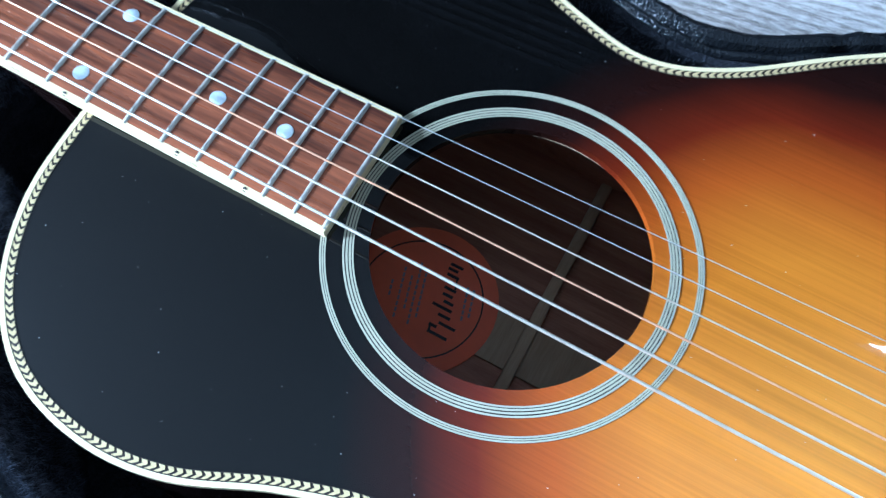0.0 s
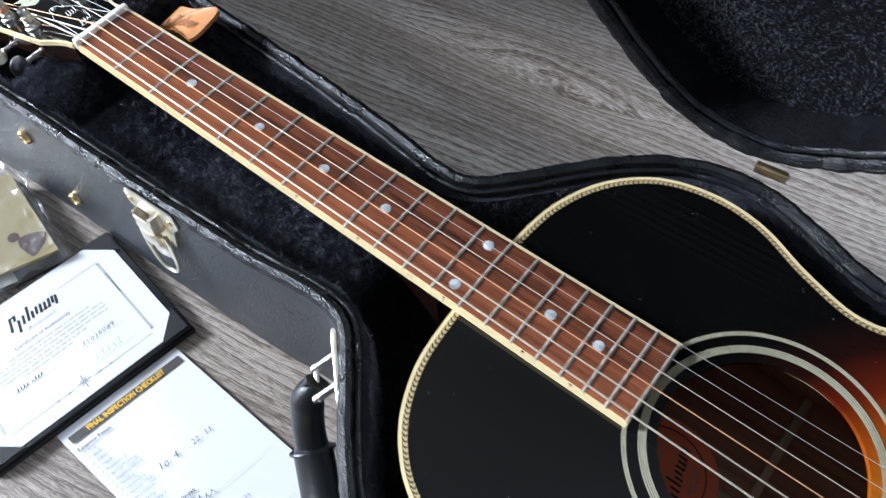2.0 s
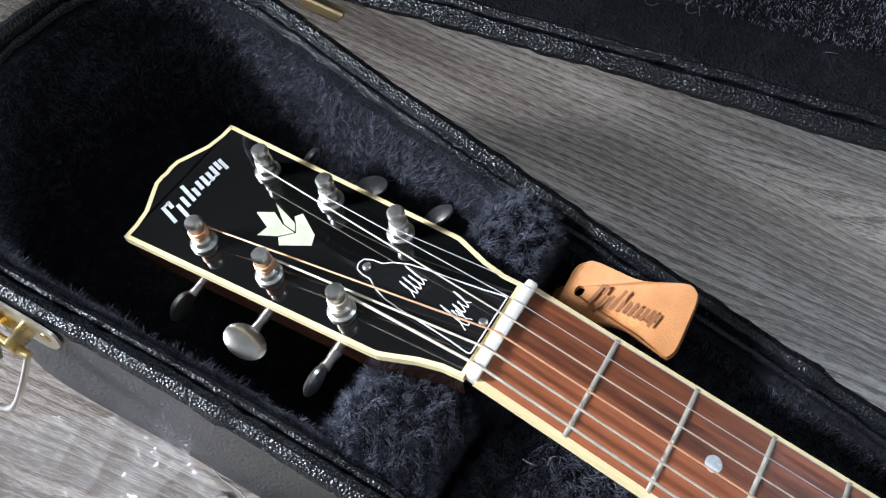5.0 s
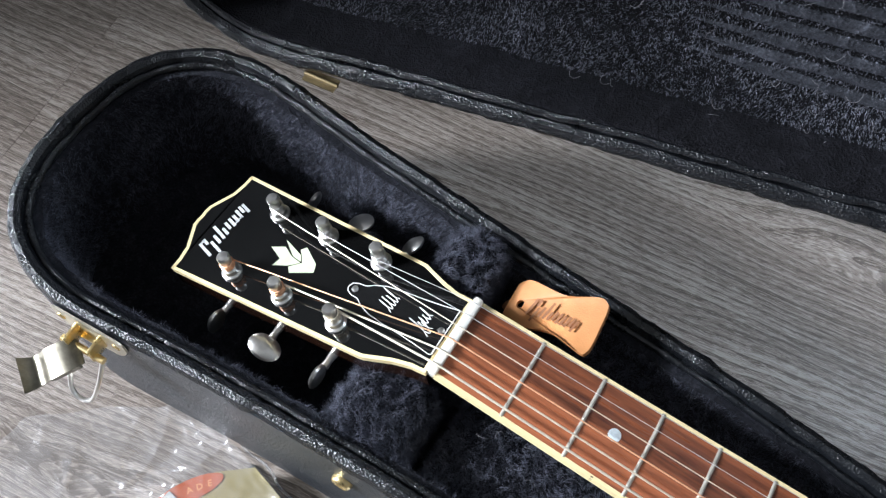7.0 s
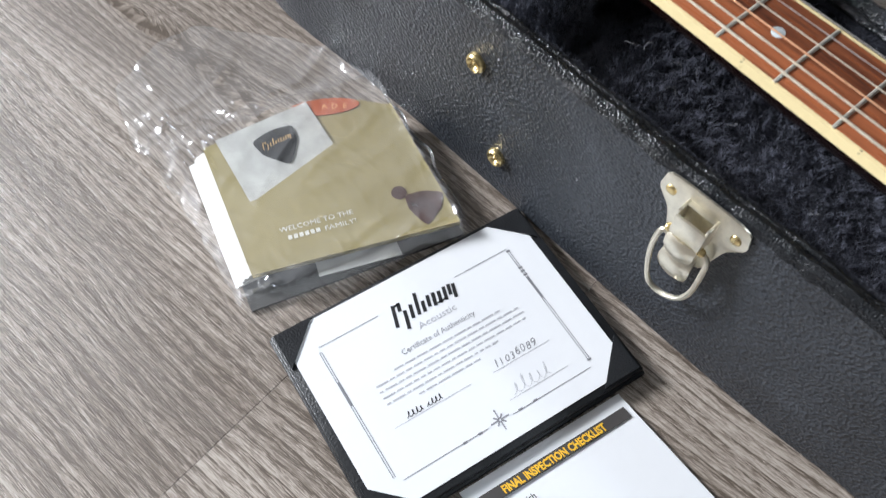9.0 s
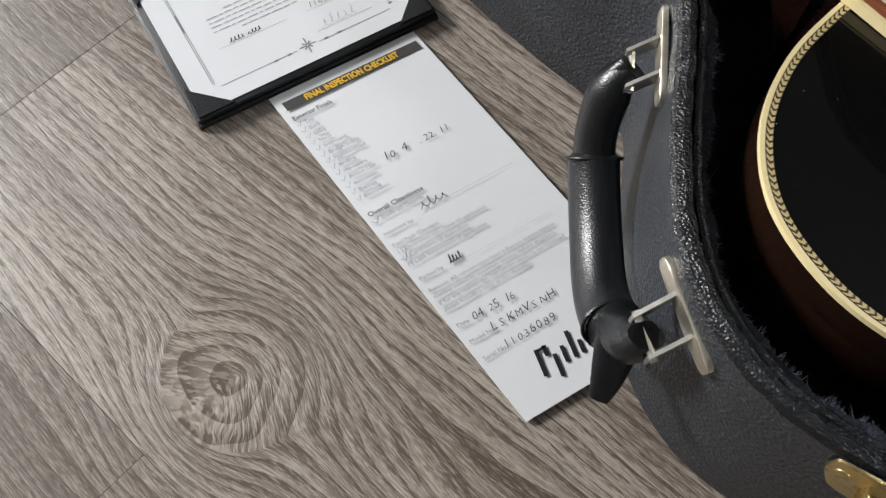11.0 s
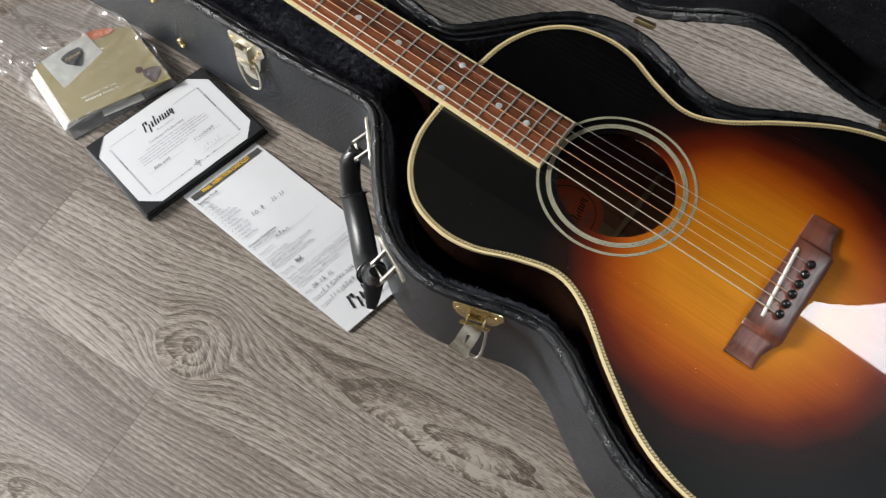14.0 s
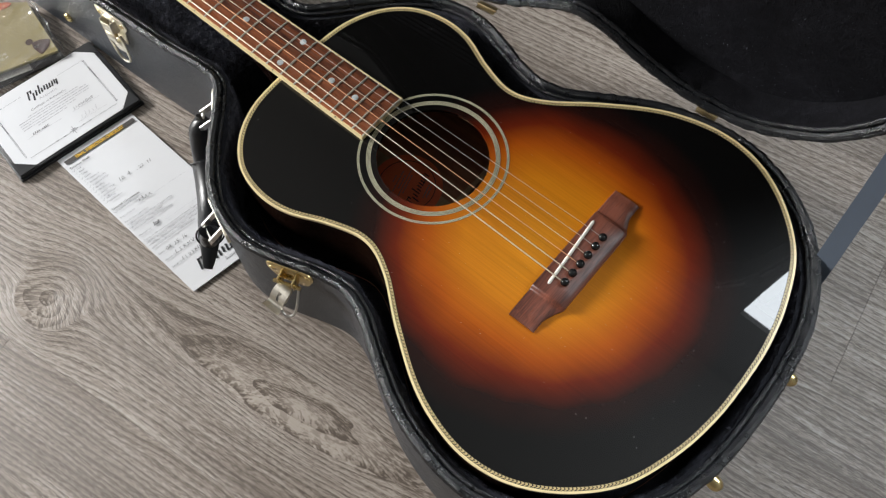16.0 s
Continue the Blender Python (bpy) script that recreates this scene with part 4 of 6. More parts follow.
for (x0, x1), end in (((0.2600, 0.2890), grip_line[1]), ((0.3460, 0.3840), grip_line[-2])):
    pa, ta, na = at_wall(x0, -1)
    pb, tb, nb = at_wall(x1, -1)
    n = (na + nb).normalized()
    a, b = pa + Vector((0, 0, 0.1035)) + n * 0.0008, pb + Vector((0, 0, 0.0975)) + n * 0.0008
    mid = (a + b) / 2
    half = (b - a).length / 2
    m = frame_of(mid, a - b, y=n)
    bm = bmesh.new()
    plate(bm, rounded([(-half - 0.003, -0.0055), (half + 0.003, -0.0055), (half + 0.003, 0.0055), (-half - 0.003, 0.0055)]), -0.0008, 0.0016, m)
    ob = part("handle_bracket", bm, BRASS_PALE, handle, "pale brass handle bracket")
    e = Vector(tuple(end))
    for s in (-1, 1):
        bm = bmesh.new()
        foot = mid + (a - b).normalized() * 0.0085 * s
        tip = e + (a - b).normalized() * 0.0085 * s
        w = Vector((0, 0, 0.0038))
        k = (a - b).normalized() * 0.0009
        loft(bm, [[q - w - k, q + w - k, q + w + k, q - w + k] for q in (foot, foot.lerp(tip, 0.5), tip, tip + (tip - foot).normalized() * 0.003)])
        part("bracket_arm", bm, NICKEL, handle)
    bm = bmesh.new()
    tube(bm, [e + (a - b).normalized() * 0.0105 * s for s in (-1, 1)], 0.0018, 8)
    part("bracket_pin", bm, NICKEL, handle)

for k0, k1 in ((0, 6), (last - 6, last)):
    bm = bmesh.new()
    rows = []
    for k in range(k0, k1 + 1):
        c = Vector(tuple(grip_line[k]))
        d = (Vector(tuple(grip_line[min(k + 1, last)])) - Vector(tuple(grip_line[max(k - 1, 0)]))).normalized()
        side = (Vector((0.80, 0.60, 0)) - d * d.dot(Vector((0.80, 0.60, 0)))).normalized()
        up = side.cross(d)
        rows.append([c + side * 0.0078 * math.cos(a) + up * 0.0052 * math.sin(a) for a in [2 * math.pi * j / 14 for j in range(14)]])
    loft(bm, rows)
    part("strap_end", bm, HANDLE_SKIN, handle, "flat strap looped over the bracket pin")
bm = bmesh.new()
tail = spline([(0.3505, -0.1725, 0.0655), (0.3545, -0.1790, 0.0600), (0.3590, -0.1860, 0.0540), (0.3625, -0.1925, 0.0480)], 5)
tube(bm, [tuple(p) for p in tail], [0.0098 - 0.0055 * (k / (len(tail) - 1)) ** 1.5 for k in range(len(tail))], 14, squash=0.45)
part("strap_tail", bm, HANDLE_SKIN, handle, "folded end of the handle skin")

# webbing stay between base and lid
bm = bmesh.new()
stay = spline([(0.799, 0.118, 0.098), (0.798, 0.135, 0.119), (0.7955, 0.158, 0.146), (0.793, 0.180, 0.178), (0.790, 0.202, 0.210), (0.788, 0.216, 0.226)], 6)
rows = []
for k, p in enumerate(stay):
    c = Vector(tuple(p))
    d = (Vector(tuple(stay[min(k + 1, len(stay) - 1)])) - Vector(tuple(stay[max(k - 1, 0)]))).normalized()
    s = d.cross(Vector((0, 0, 1))).normalized()
    u = s.cross(d)
    rows.append([c - s * 0.0085 - u * 0.0005, c + s * 0.0085 - u * 0.0005, c + s * 0.0085 + u * 0.0005, c - s * 0.0085 + u * 0.0005])
loft(bm, rows)
part("lid_stay", bm, STRAP_CLOTH, case, "blue-grey webbing lid stay")

# leather pull tab of the accessory box
bm = bmesh.new()
tab_line = rounded([(0, 0.001), (0.006, -0.0015), (0.030, 0.0035), (0.049, -0.001), (0.051, 0.003), (0.0505, 0.024), (0.046, 0.0265), (0.028, 0.0205), (0.006, 0.0235), (0.0, 0.020)], 4)
cx, cy = np.mean(tab_line, 0)
holes = circle(0.0072, 0.011, 0.0021, len(tab_line))
tl = np.array(tab_line)
start = int(np.argmin(np.abs(np.arctan2(tl[:, 1] - 0.011, tl[:, 0] - 0.0072))))
tl = np.roll(tl, -start, 0)


def tab_bend(x, y, z):
    return Vector((x, y, z + 0.0035 * math.sin(x / 0.051 * math.pi) + 6.0 * (y - 0.011) ** 2))


rows = [[tab_bend(x, y, z) for x, y in line] for line, z in ((holes, 0), (tl, 0), (tl * 0.985 + 0.015 * np.array((cx, cy)), 0.0022), (holes, 0.0022))]
vr = [[bm.verts.new(p) for p in r] for r in rows]
for k in range(4):
    a, b = vr[k], vr[(k + 1) % 4]
    for j in range(len(a)):
        bm.faces.new((a[j], a[(j + 1) % len(a)], b[(j + 1) % len(a)], b[j]))
TAB = frame_of((0.0097, 0.0263, 0.1140), Vector((0.947, 0.016, 0.400)), y=Vector((0.05, 1.0, 0.14))) @ Matrix.Diagonal((1.0, 1.18, 1.0, 1.0))
tab = part("pull_tab", bm, TAN, case, "stiff tan leather pull tab with a punched hole", m=TAB)
bm = bmesh.new()
logo_mark(bm, 0.0125, 0.0075, 0.026, 0.0085, 0.0)
for v in bm.verts:
    v.co = tab_bend(v.co.x, v.co.y, 0.0024)
part("stamped_mark", bm, TAN_DARK, tab, m=TAB, kind="stuff")
bm = bmesh.new()
tube(bm, [TAB @ Vector(p) for p in ((0.003, 0.011, 0.0004), (-0.004, 0.012, -0.006), (-0.002, 0.014, -0.0275))], 0.0035, 8, squash=0.4)
part("tab_strip", bm, TAN, tab)


def lint(name, parent, count, seed, place):
    """Loose curled threads lying on a lining."""
    rnd = random.Random(seed)
    bm = bmesh.new()
    for _ in range(count):
        c, n = place(rnd)
        m = frame_of(c, n.orthogonal(), z=n) @ Matrix.Rotation(rnd.uniform(0, 6.28), 4, "Z")
        size, bend, a0 = rnd.uniform(0.004, 0.010), rnd.uniform(0.5, 4.0), rnd.uniform(0, 6)
        pts = []
        x = y = 0.0
        for k in range(9):
            a = a0 + bend * k / 8
            x, y = x + size * math.cos(a) / 8, y + size * math.sin(a) / 8
            pts.append(m @ Vector((x, y, 0.0035 + 0.0025 * math.sin(k * 0.4))))
        tube(bm, pts, 0.00012, 3)
    return part(name, bm, LINT, parent, kind="stuff")


lint("box_lint", case, 45, 1, lambda r: (Vector((r.uniform(0.015, 0.24), r.uniform(-0.06, 0.056), 0.1005)), Vector((0, 0, 1))))
lint("lid_lint", lid, 60, 2, lambda r: (LID @ Vector((r.uniform(0.12, 0.42), r.uniform(0.05, 0.16), -LID_WALL + 0.005)), LID.to_3x3() @ Vector((0, 0, 1))))


# ---- guitar ----
GUITAR = pose(0, 0, 0.1374, 0, 0.5, 0)
guitar = thing("acoustic_guitar", GUITAR, "small-bodied acoustic guitar with a glossy sunburst top and ivory binding", "guitar")
SCALE = 0.62865
TOP = -0.0062


def fret_x(n):
    return SCALE * (1 - 2 ** (-n / 12))


def board_half(x):
    return 0.0222 + 0.0055 * x / 0.4198


def crown(y):
    return -y * y / 0.70


def top_z(x, y):
    return TOP + 0.0016 - (0.085 if x > 0.58 else 0.032) * (x - 0.58) ** 2 - 0.036 * y * y


BODY_HALF = [(0.3105, 0), (0.3110, 0.034), (0.3155, 0.066), (0.330, 0.0965), (0.355, 0.1190), (0.388, 0.1278), (0.420, 0.1244), (0.455, 0.1098), (0.489, 0.1017), (0.520, 0.1132),
             (0.560, 0.143), (0.605, 0.1715), (0.645, 0.1855), (0.680, 0.1880), (0.715, 0.1790), (0.750, 0.156), (0.778, 0.123), (0.795, 0.078), (0.8025, 0.036), (0.804, 0)]
BODY = inset(mirrored(BODY_HALF, 8, 0.0032), 0.0008)
HOLE = (0.480, 0.0, 0.0504)

edge = inset(BODY, 0.0050)
ang = [math.atan2(y - HOLE[1], x - HOLE[0]) for x, y in edge]
rim = np.array([(HOLE[0] + HOLE[2] * math.cos(a), HOLE[1] + HOLE[2] * math.sin(a)) for a in ang])
bm = bmesh.new()
rows = [[(x, y, top_z(x, y) - 0.0032) for x, y in rim]]
for k in range(17):
    q = rim + (edge - rim) * k / 16
    rows.append([(x, y, top_z(x, y)) for x, y in q])
rows.append([(x, y, top_z(x, y) - 0.0032) for x, y in edge])
loft(bm, rows, caps=False)
part("soundboard", bm, BURST, guitar, "glossy sunburst spruce top fading from amber to black")
bm = bmesh.new()
band(bm, inset(BODY, 0.0004), inset(BODY, 0.0034), -0.1010, lambda x, y: top_z(x, y) - 0.0026)
part("side", bm, SIDE_WOOD, guitar)
bm = bmesh.new()
prism(bm, inset(BODY, 0.0002), -0.1040, -0.1012)
part("back", bm, MAHOGANY, guitar)
bm = bmesh.new()
band(bm, BODY, inset(BODY, 0.0019), lambda x, y: top_z(x, y) - 0.0027, lambda x, y: top_z(x, y) + 0.0003)
part("body_binding", bm, IVORY, guitar, "cream binding round the top")
bm = bmesh.new()
band(bm, inset(BODY, 0.0020), inset(BODY, 0.0050), lambda x, y: top_z(x, y) - 0.0024, lambda x, y: top_z(x, y) + 0.0001)
purfling = part("purfling", bm, DARK_LINE, guitar, "herringbone purfling")
fine = even(BODY, 0.0031, True)
o, i, mid = inset(fine, 0.0023), inset(fine, 0.0047), inset(fine, 0.0035)
bm = bmesh.new()
n = len(fine)
for k in range(n):
    def up(p, dz=0.00035):
        return (p[0], p[1], top_z(p[0], p[1]) + dz)
    a0, a1 = o[k], o[k] * 0.46 + o[(k + 1) % n] * 0.54
    m0 = mid[(k + 1) % n] * 0.6 + mid[k] * 0.4
    m1 = mid[(k + 1) % n] * 0.82 + mid[(k + 2) % n] * 0.18
    b0, b1 = i[k] * 0.7 + i[(k + 1) % n] * 0.3, i[(k + 1) % n]
    v = [bm.verts.new(up(p)) for p in (a0, a1, m1, b1, b0, m0)]
    bm.faces.new((v[0], v[1], v[2], v[5]))
    bm.faces.new((v[5], v[2], v[3], v[4]))
part("herringbone", bm, CREAM, purfling, smooth=False, kind="stuff")


def ring(r0, r1, mat, lift=0.0003, name="rosette_ring"):
    bm = bmesh.new()
    band(bm, circle(HOLE[0], HOLE[1], r1, 120), circle(HOLE[0], HOLE[1], r0, 120), lambda x, y: top_z(x, y) - 0.0005, lambda x, y: top_z(x, y) + lift)
    part(name, bm, mat, guitar)


ring(0.0558, 0.0598, DARK_LINE, 0.0001)
for r, w in ((0.05612, 0.00030), (0.05712, 0.00036), (0.05826, 0.00036), (0.05942, 0.00034)):
    ring(r - w, r + w, RING_PALE, 0.0003)
ring(0.0656, 0.0679, DARK_LINE, 0.0001)
for r, w in ((0.06595, 0.00028), (0.06672, 0.00024), (0.06752, 0.00030)):
    ring(r - w, r + w, RING_PALE, 0.0003)

# inside, seen through the sound hole
bm = bmesh.new()
inner = inset(BODY, 0.0040)
band(bm, inner, rim + (inner - rim) * 0.02, lambda x, y: top_z(x, y) - 0.0052, lambda x, y: top_z(x, y) - 0.0034)
part("top_underside", bm, SPRUCE, guitar)
bm = bmesh.new()
band(bm, inset(BODY, 0.0035), inset(BODY, 0.0050), -0.1010, lambda x, y: top_z(x, y) - 0.0054)
part("side_inner_face", bm, MAHOGANY, guitar)
bm = bmesh.new()
box(bm, (0.54, 0.0010, -0.1003), (0.44, 0.0250, 0.0018), bevel=0.0006)
part("back_strip", bm, SPRUCE, guitar, "pale cross-grained strip along the back's seam")
for x, w, h in ((0.4945, 0.0056, 0.006), (0.360, 0.008, 0.012), (0.62, 0.008, 0.014)):
    bm = bmesh.new()
    box(bm, (x, 0.0, -0.1012 + h / 2), (w, 0.19 if x < 0.6 else 0.30, h), bevel=0.001)
    part("back_brace", bm, SPRUCE, guitar)
bm = bmesh.new()
LABEL_AT = (0.4428, 0.0003)
prism(bm, circle(*LABEL_AT, 0.0362, 56), -0.0993, -0.0989)
paper_label = part("maker_label", bm, LABEL_RED, guitar, "round orange paper label")
bm = bmesh.new()
band(bm, circle(*LABEL_AT, 0.0292, 56), circle(*LABEL_AT, 0.0285, 56), -0.0989, -0.0987)
part("label_border", bm, INK, paper_label)
LABEL = frame_of((0.4530, 0.0045, -0.0986), (-0.28, 0.96, 0))
bm = bmesh.new()
logo_mark(bm, -0.0195, -0.0045, 0.037, 0.0095, 0.0)
part("label_mark", bm, INK, paper_label, m=LABEL, kind="stuff")
bm = bmesh.new()
for y, w in ((0.0110, 0.022), (0.0140, 0.030), (0.0172, 0.016), (0.0210, 0.026), (0.0255, 0.006), (-0.0095, 0.016), (-0.0125, 0.012)):
    x = -w / 2
    while x < w / 2:
        flat_bar(bm, x, x + 0.0022, y, 0.0010, 0.0)
        x += 0.0029
part("label_print", bm, INK_GREY, paper_label, m=LABEL)

# neck and fingerboard
END = 0.4198
bm = bmesh.new()
rows = []
for x in np.linspace(-0.004, 0.300, 26):
    h, d = board_half(x) - 0.0004, 0.0155 + 0.012 * x
    d += 0.075 * max(0.0, (x - 0.255) / 0.045) ** 2
    prof = [(h, -0.0062)] + [(h * math.cos(a), -0.0062 - d * math.sin(a)) for a in np.linspace(0.15, math.pi - 0.15, 12)] + [(-h, -0.0062)]
    rows.append([(x, y, z) for y, z in prof])
loft(bm, rows)
box(bm, (0.304, 0, -0.050), (0.016, 0.045, 0.086), bevel=0.004)
part("neck", bm, NECK_WOOD, guitar)


def board_slab(y_of, z_low, x0, x1, steps=24):
    bm = bmesh.new()
    rows = []
    for x in np.linspace(x0, x1, steps):
        ys = y_of(x)
        rows.append([(x, y, crown(y)) for y in ys] + [(x, y, z_low) for y in ys[::-1]])
    loft(bm, rows)
    return bm


fingerboard = part("fingerboard", board_slab(lambda x: np.linspace(-board_half(x) + 0.0019, board_half(x) - 0.0019, 9), -0.0060, 0.0002, END - 0.0018), ROSEWOOD, guitar, "reddish brown rosewood fingerboard")
for s in (-1, 1):
    part("board_binding", board_slab(lambda x: np.sort(s * np.array([board_half(x) - 0.00185, board_half(x) - 0.0009, board_half(x)])), -0.0061, -0.0008, END), IVORY, fingerboard, "cream edge binding")
bm = bmesh.new()
box(bm, (END - 0.0008, 0, -0.0034), (0.0017, 2 * board_half(END) - 0.0038, 0.0056), bevel=0.0002)
part("board_binding", bm, IVORY, fingerboard)
for n in range(1, 20):
    x = fret_x(n)
    h = board_half(x) - 0.0012
    bm = bmesh.new()
    rows = []
    for y in np.linspace(-h, h, 9):
        drop = 0.0007 * (abs(y) / h) ** 12
        rows.append([(x + 0.00105 * math.cos(a), y, crown(y) - 0.0002 + (0.0012 - drop) * math.sin(a)) for a in np.linspace(0, math.pi, 6)])
    loft(bm, rows)
    part("fret", bm, FRET_METAL, fingerboard)
for n, y in ((3, 0), (5, 0), (7, 0), (9, 0), (12, -0.0155), (12, 0.0155), (15, 0), (17, 0)):
    x = (fret_x(n) + fret_x(n - 1)) / 2
    bm = bmesh.new()
    lathe(bm, [(0.0032, -0.0008), (0.0032, 0.0001), (0.0030, 0.00018), (0, 0.00018)], 22, Matrix.Translation((x, y, crown(y) + 0.00005)))
    part("inlay_dot", bm, PEARL, fingerboard)
    bm = bmesh.new()
    yb = -board_half(x)
    lathe(bm, [(0.0009, -0.0003), (0.0009, 0.00012), (0, 0.00012)], 10, frame_of((x, yb + 0.0004 if y <= 0 else yb + 0.0004, -0.0012 if y <= 0 else -0.0036), (1, 0, 0), z=(0, -0.8, 0.6)))
    part("side_dot", bm, INK, fingerboard)
bm = bmesh.new()
box(bm, (-0.0024, 0, -0.0014), (0.0048, 0.0446, 0.0086), bevel=0.0013)
part("nut", bm, BONE, guitar, "bone nut")

# bridge
bm = bmesh.new()
base_z = top_z(0.64, 0) - 0.0006


def bridge_top(y):
    a = abs(y)
    t = min(1.0, max(0.0, (0.0475 - a) / 0.004))
    return base_z + 0.0040 + 0.0040 * t * t * (3 - 2 * t) - (0.0012 if a > 0.07 else 0)


ys = np.r_[np.linspace(-0.0745, -0.0500, 7), np.linspace(-0.0480, -0.0430, 5), np.linspace(-0.03, 0.03, 5), np.linspace(0.0430, 0.0480, 5), np.linspace(0.0500, 0.0745, 7)]
rows = []
for y in ys:
    a = abs(y)
    back = 0.6497 + 0.0077 * min(1.0, max(0.0, (0.062 - a) / 0.018)) ** 1.3
    z = bridge_top(y)
    slope = 0.0022 if a < 0.046 else 0.0010
    rows.append([(0.6245, y, base_z), (0.6245, y, z - 0.0008), (0.6253, y, z), (back - 0.0048, y, z), (back - 0.0006, y, z - slope), (back, y, z - slope - 0.0006), (back, y, base_z)])
loft(bm, rows)
bridge = part("bridge", bm, BRIDGE_WOOD, guitar, "dark rosewood belly bridge")
bm = bmesh.new()
tube(bm, [(0.6289, 0.0340, 0.0006), (0.6290, 0.0330, 0.0012), (0.6340, -0.0330, 0.0012), (0.6341, -0.0340, 0.0006)], 0.0017, 10, squash=1.6)
part("saddle", bm, BONE, bridge, "white bone saddle")
PIN_Y = [0.0268 - 0.0106 * k for k in range(6)]
for y in PIN_Y:
    bm = bmesh.new()
    lathe(bm, [(0.0030, -0.002), (0.0032, 0.0004), (0.0037, 0.0012), (0.0038, 0.0024), (0.0030, 0.0042), (0.0016, 0.0050), (0, 0.0052)], 18, Matrix.Translation((0.6440, y, bridge_top(y) - 0.0002)))
    part("bridge_pin", bm, BLACK_PLASTIC, bridge, "glossy black bridge pin")

# headstock
HEAD = frame_of((-0.0046, -0.0014, -0.0012), (-math.cos(radians(17.0)), 0, -math.sin(radians(17.0))), z=(0, 0, 1))
HEAD_HALF = [(0.0, 0.0), (0.0002, 0.0222), (0.009, 0.0226), (0.018, 0.0246), (0.027, 0.0278), (0.0325, 0.0297), (0.036, 0.0300), (0.095, 0.0324), (0.1558, 0.0350), (0.1576, 0.0348), (0.1578, 0.0280), (0.1592, 0.0205), (0.1625, 0.0140), (0.1660, 0.0070), (0.1664, 0.0030), (0.1660, 0.0)]
head_line = []
for s in (1, -1):
    side = [(x, s * y) for x, y in HEAD_HALF]
    head_line += side if s == 1 else side[::-1][1:-1]
dense = []
pts = [np.array(p) for p in head_line]
for a, b in zip(pts, pts[1:] + pts[:1]):
    for k in range(5):
        dense.append(a + (b - a) * k / 5)
HL = np.array(dense)
if sum(HL[k][0] * HL[(k + 1) % len(HL)][1] - HL[(k + 1) % len(HL)][0] * HL[k][1] for k in range(len(HL))) < 0:
    HL = HL[::-1]
bm = bmesh.new()
prism(bm, inset(HL, 0.0007), -0.0150, -0.0022)
headstock = part("headstock", bm, SIDE_WOOD, guitar, "black faced headstock with cream binding", m=HEAD)
bm = bmesh.new()
band(bm, HL, inset(HL, 0.0019), -0.0030, 0.0002)
part("headstock_binding", bm, IVORY, headstock, m=HEAD)
bm = bmesh.new()
prism(bm, inset(HL, 0.00188), -0.0028, 0.0)
part("headstock_face", bm, GLOSS_BLACK, headstock, "glossy black headstock face", m=HEAD)
ACROSS = HEAD @ frame_of((0.1428, 0.0002, 0.0004), (0, -1, 0), y=(1, 0, 0))
bm = bmesh.new()
logo_mark(bm, -0.0195, 0.000, 0.0345, 0.0110, 0.0)
part("pearl_mark", bm, PEARL_GREY, headstock, m=ACROSS, kind="stuff")
bm = bmesh.new()
for poly in ([(0.0855, -0.0018), (0.0835, 0.0031), (0.0956, 0.0091), (0.0984, 0.0060), (0.0930, 0.0010), (0.0962, -0.0030), (0.0988, -0.0055), (0.0965, -0.0083)],
             [(0.0938, 0.0012), (0.0990, 0.0058), (0.1069, 0.0093), (0.1058, 0.0042), (0.1148, 0.0001), (0.1077, -0.0034), (0.1008, 0.0000)],
             [(0.0940, 0.0006), (0.1002, -0.0003), (0.1102, -0.0073), (0.0990, -0.0037), (0.0966, -0.0028)]):
    bm.faces.new([bm.verts.new((x, y - 0.0014, 0.0)) for x, y in poly])
part("crown_inlay", bm, PEARL_GREEN, headstock, "green pearl crown inlay", smooth=False, m=HEAD @ Matrix.Translation((0, 0, 0.0004)))

# truss rod cover with a white edge, screws and a pen mark
COVER = HEAD @ frame_of((0.0018, 0, 0.0), (0, -1, 0), y=(1, 0, 0))
bell = [(0.0134, 0.0004), (0.0136, 0.0024), (0.0124, 0.0100), (0.0112, 0.0210), (0.0103, 0.0320), (0.0090, 0.0410), (0.0066, 0.0475), (0.0042, 0.0510), (0.0040, 0.0550), (0.0026, 0.0585), (0, 0.0595)]
bell = np.array([(x, y) for x, y in bell] + [(-x, y) for x, y in bell[::-1][1:]])
bell = even(bell, 0.0012, True)
bm = bmesh.new()
prism(bm, bell, 0.0002, 0.0014)
cover = part("truss_rod_cover", bm, BLACK_PLASTIC, headstock, "black bell-shaped cover with white edge", m=COVER)
bm = bmesh.new()
band(bm, bell, inset(bell, 0.00045), 0.0010, 0.0016)
part("cover_edge", bm, WHITE_LINE, cover, m=COVER)
for x, y in ((0, 0.0552), (0, 0.0030)):
    bm = bmesh.new()
    lathe(bm, [(0.0018, 0.0012), (0.0018, 0.0020), (0.0012, 0.0026), (0, 0.0027)], 14, COVER @ Matrix.Translation((x, y, 0)))
    part("screw", bm, NICKEL, cover)
bm = bmesh.new()
for k, (x, y, w, h, waves) in enumerate(((-0.0060, 0.0070, 0.0050, 0.0150, 2), (-0.0035, 0.0110, 0.0085, 0.0100, 4), (-0.0030, 0.0310, 0.0085, 0.0120, 4))):
    script_mark(bm, x, y, w, h, 0.0018, 0.00046, 44 + k, waves)
part("pen_mark", bm, WHITE_LINE, cover, m=COVER)

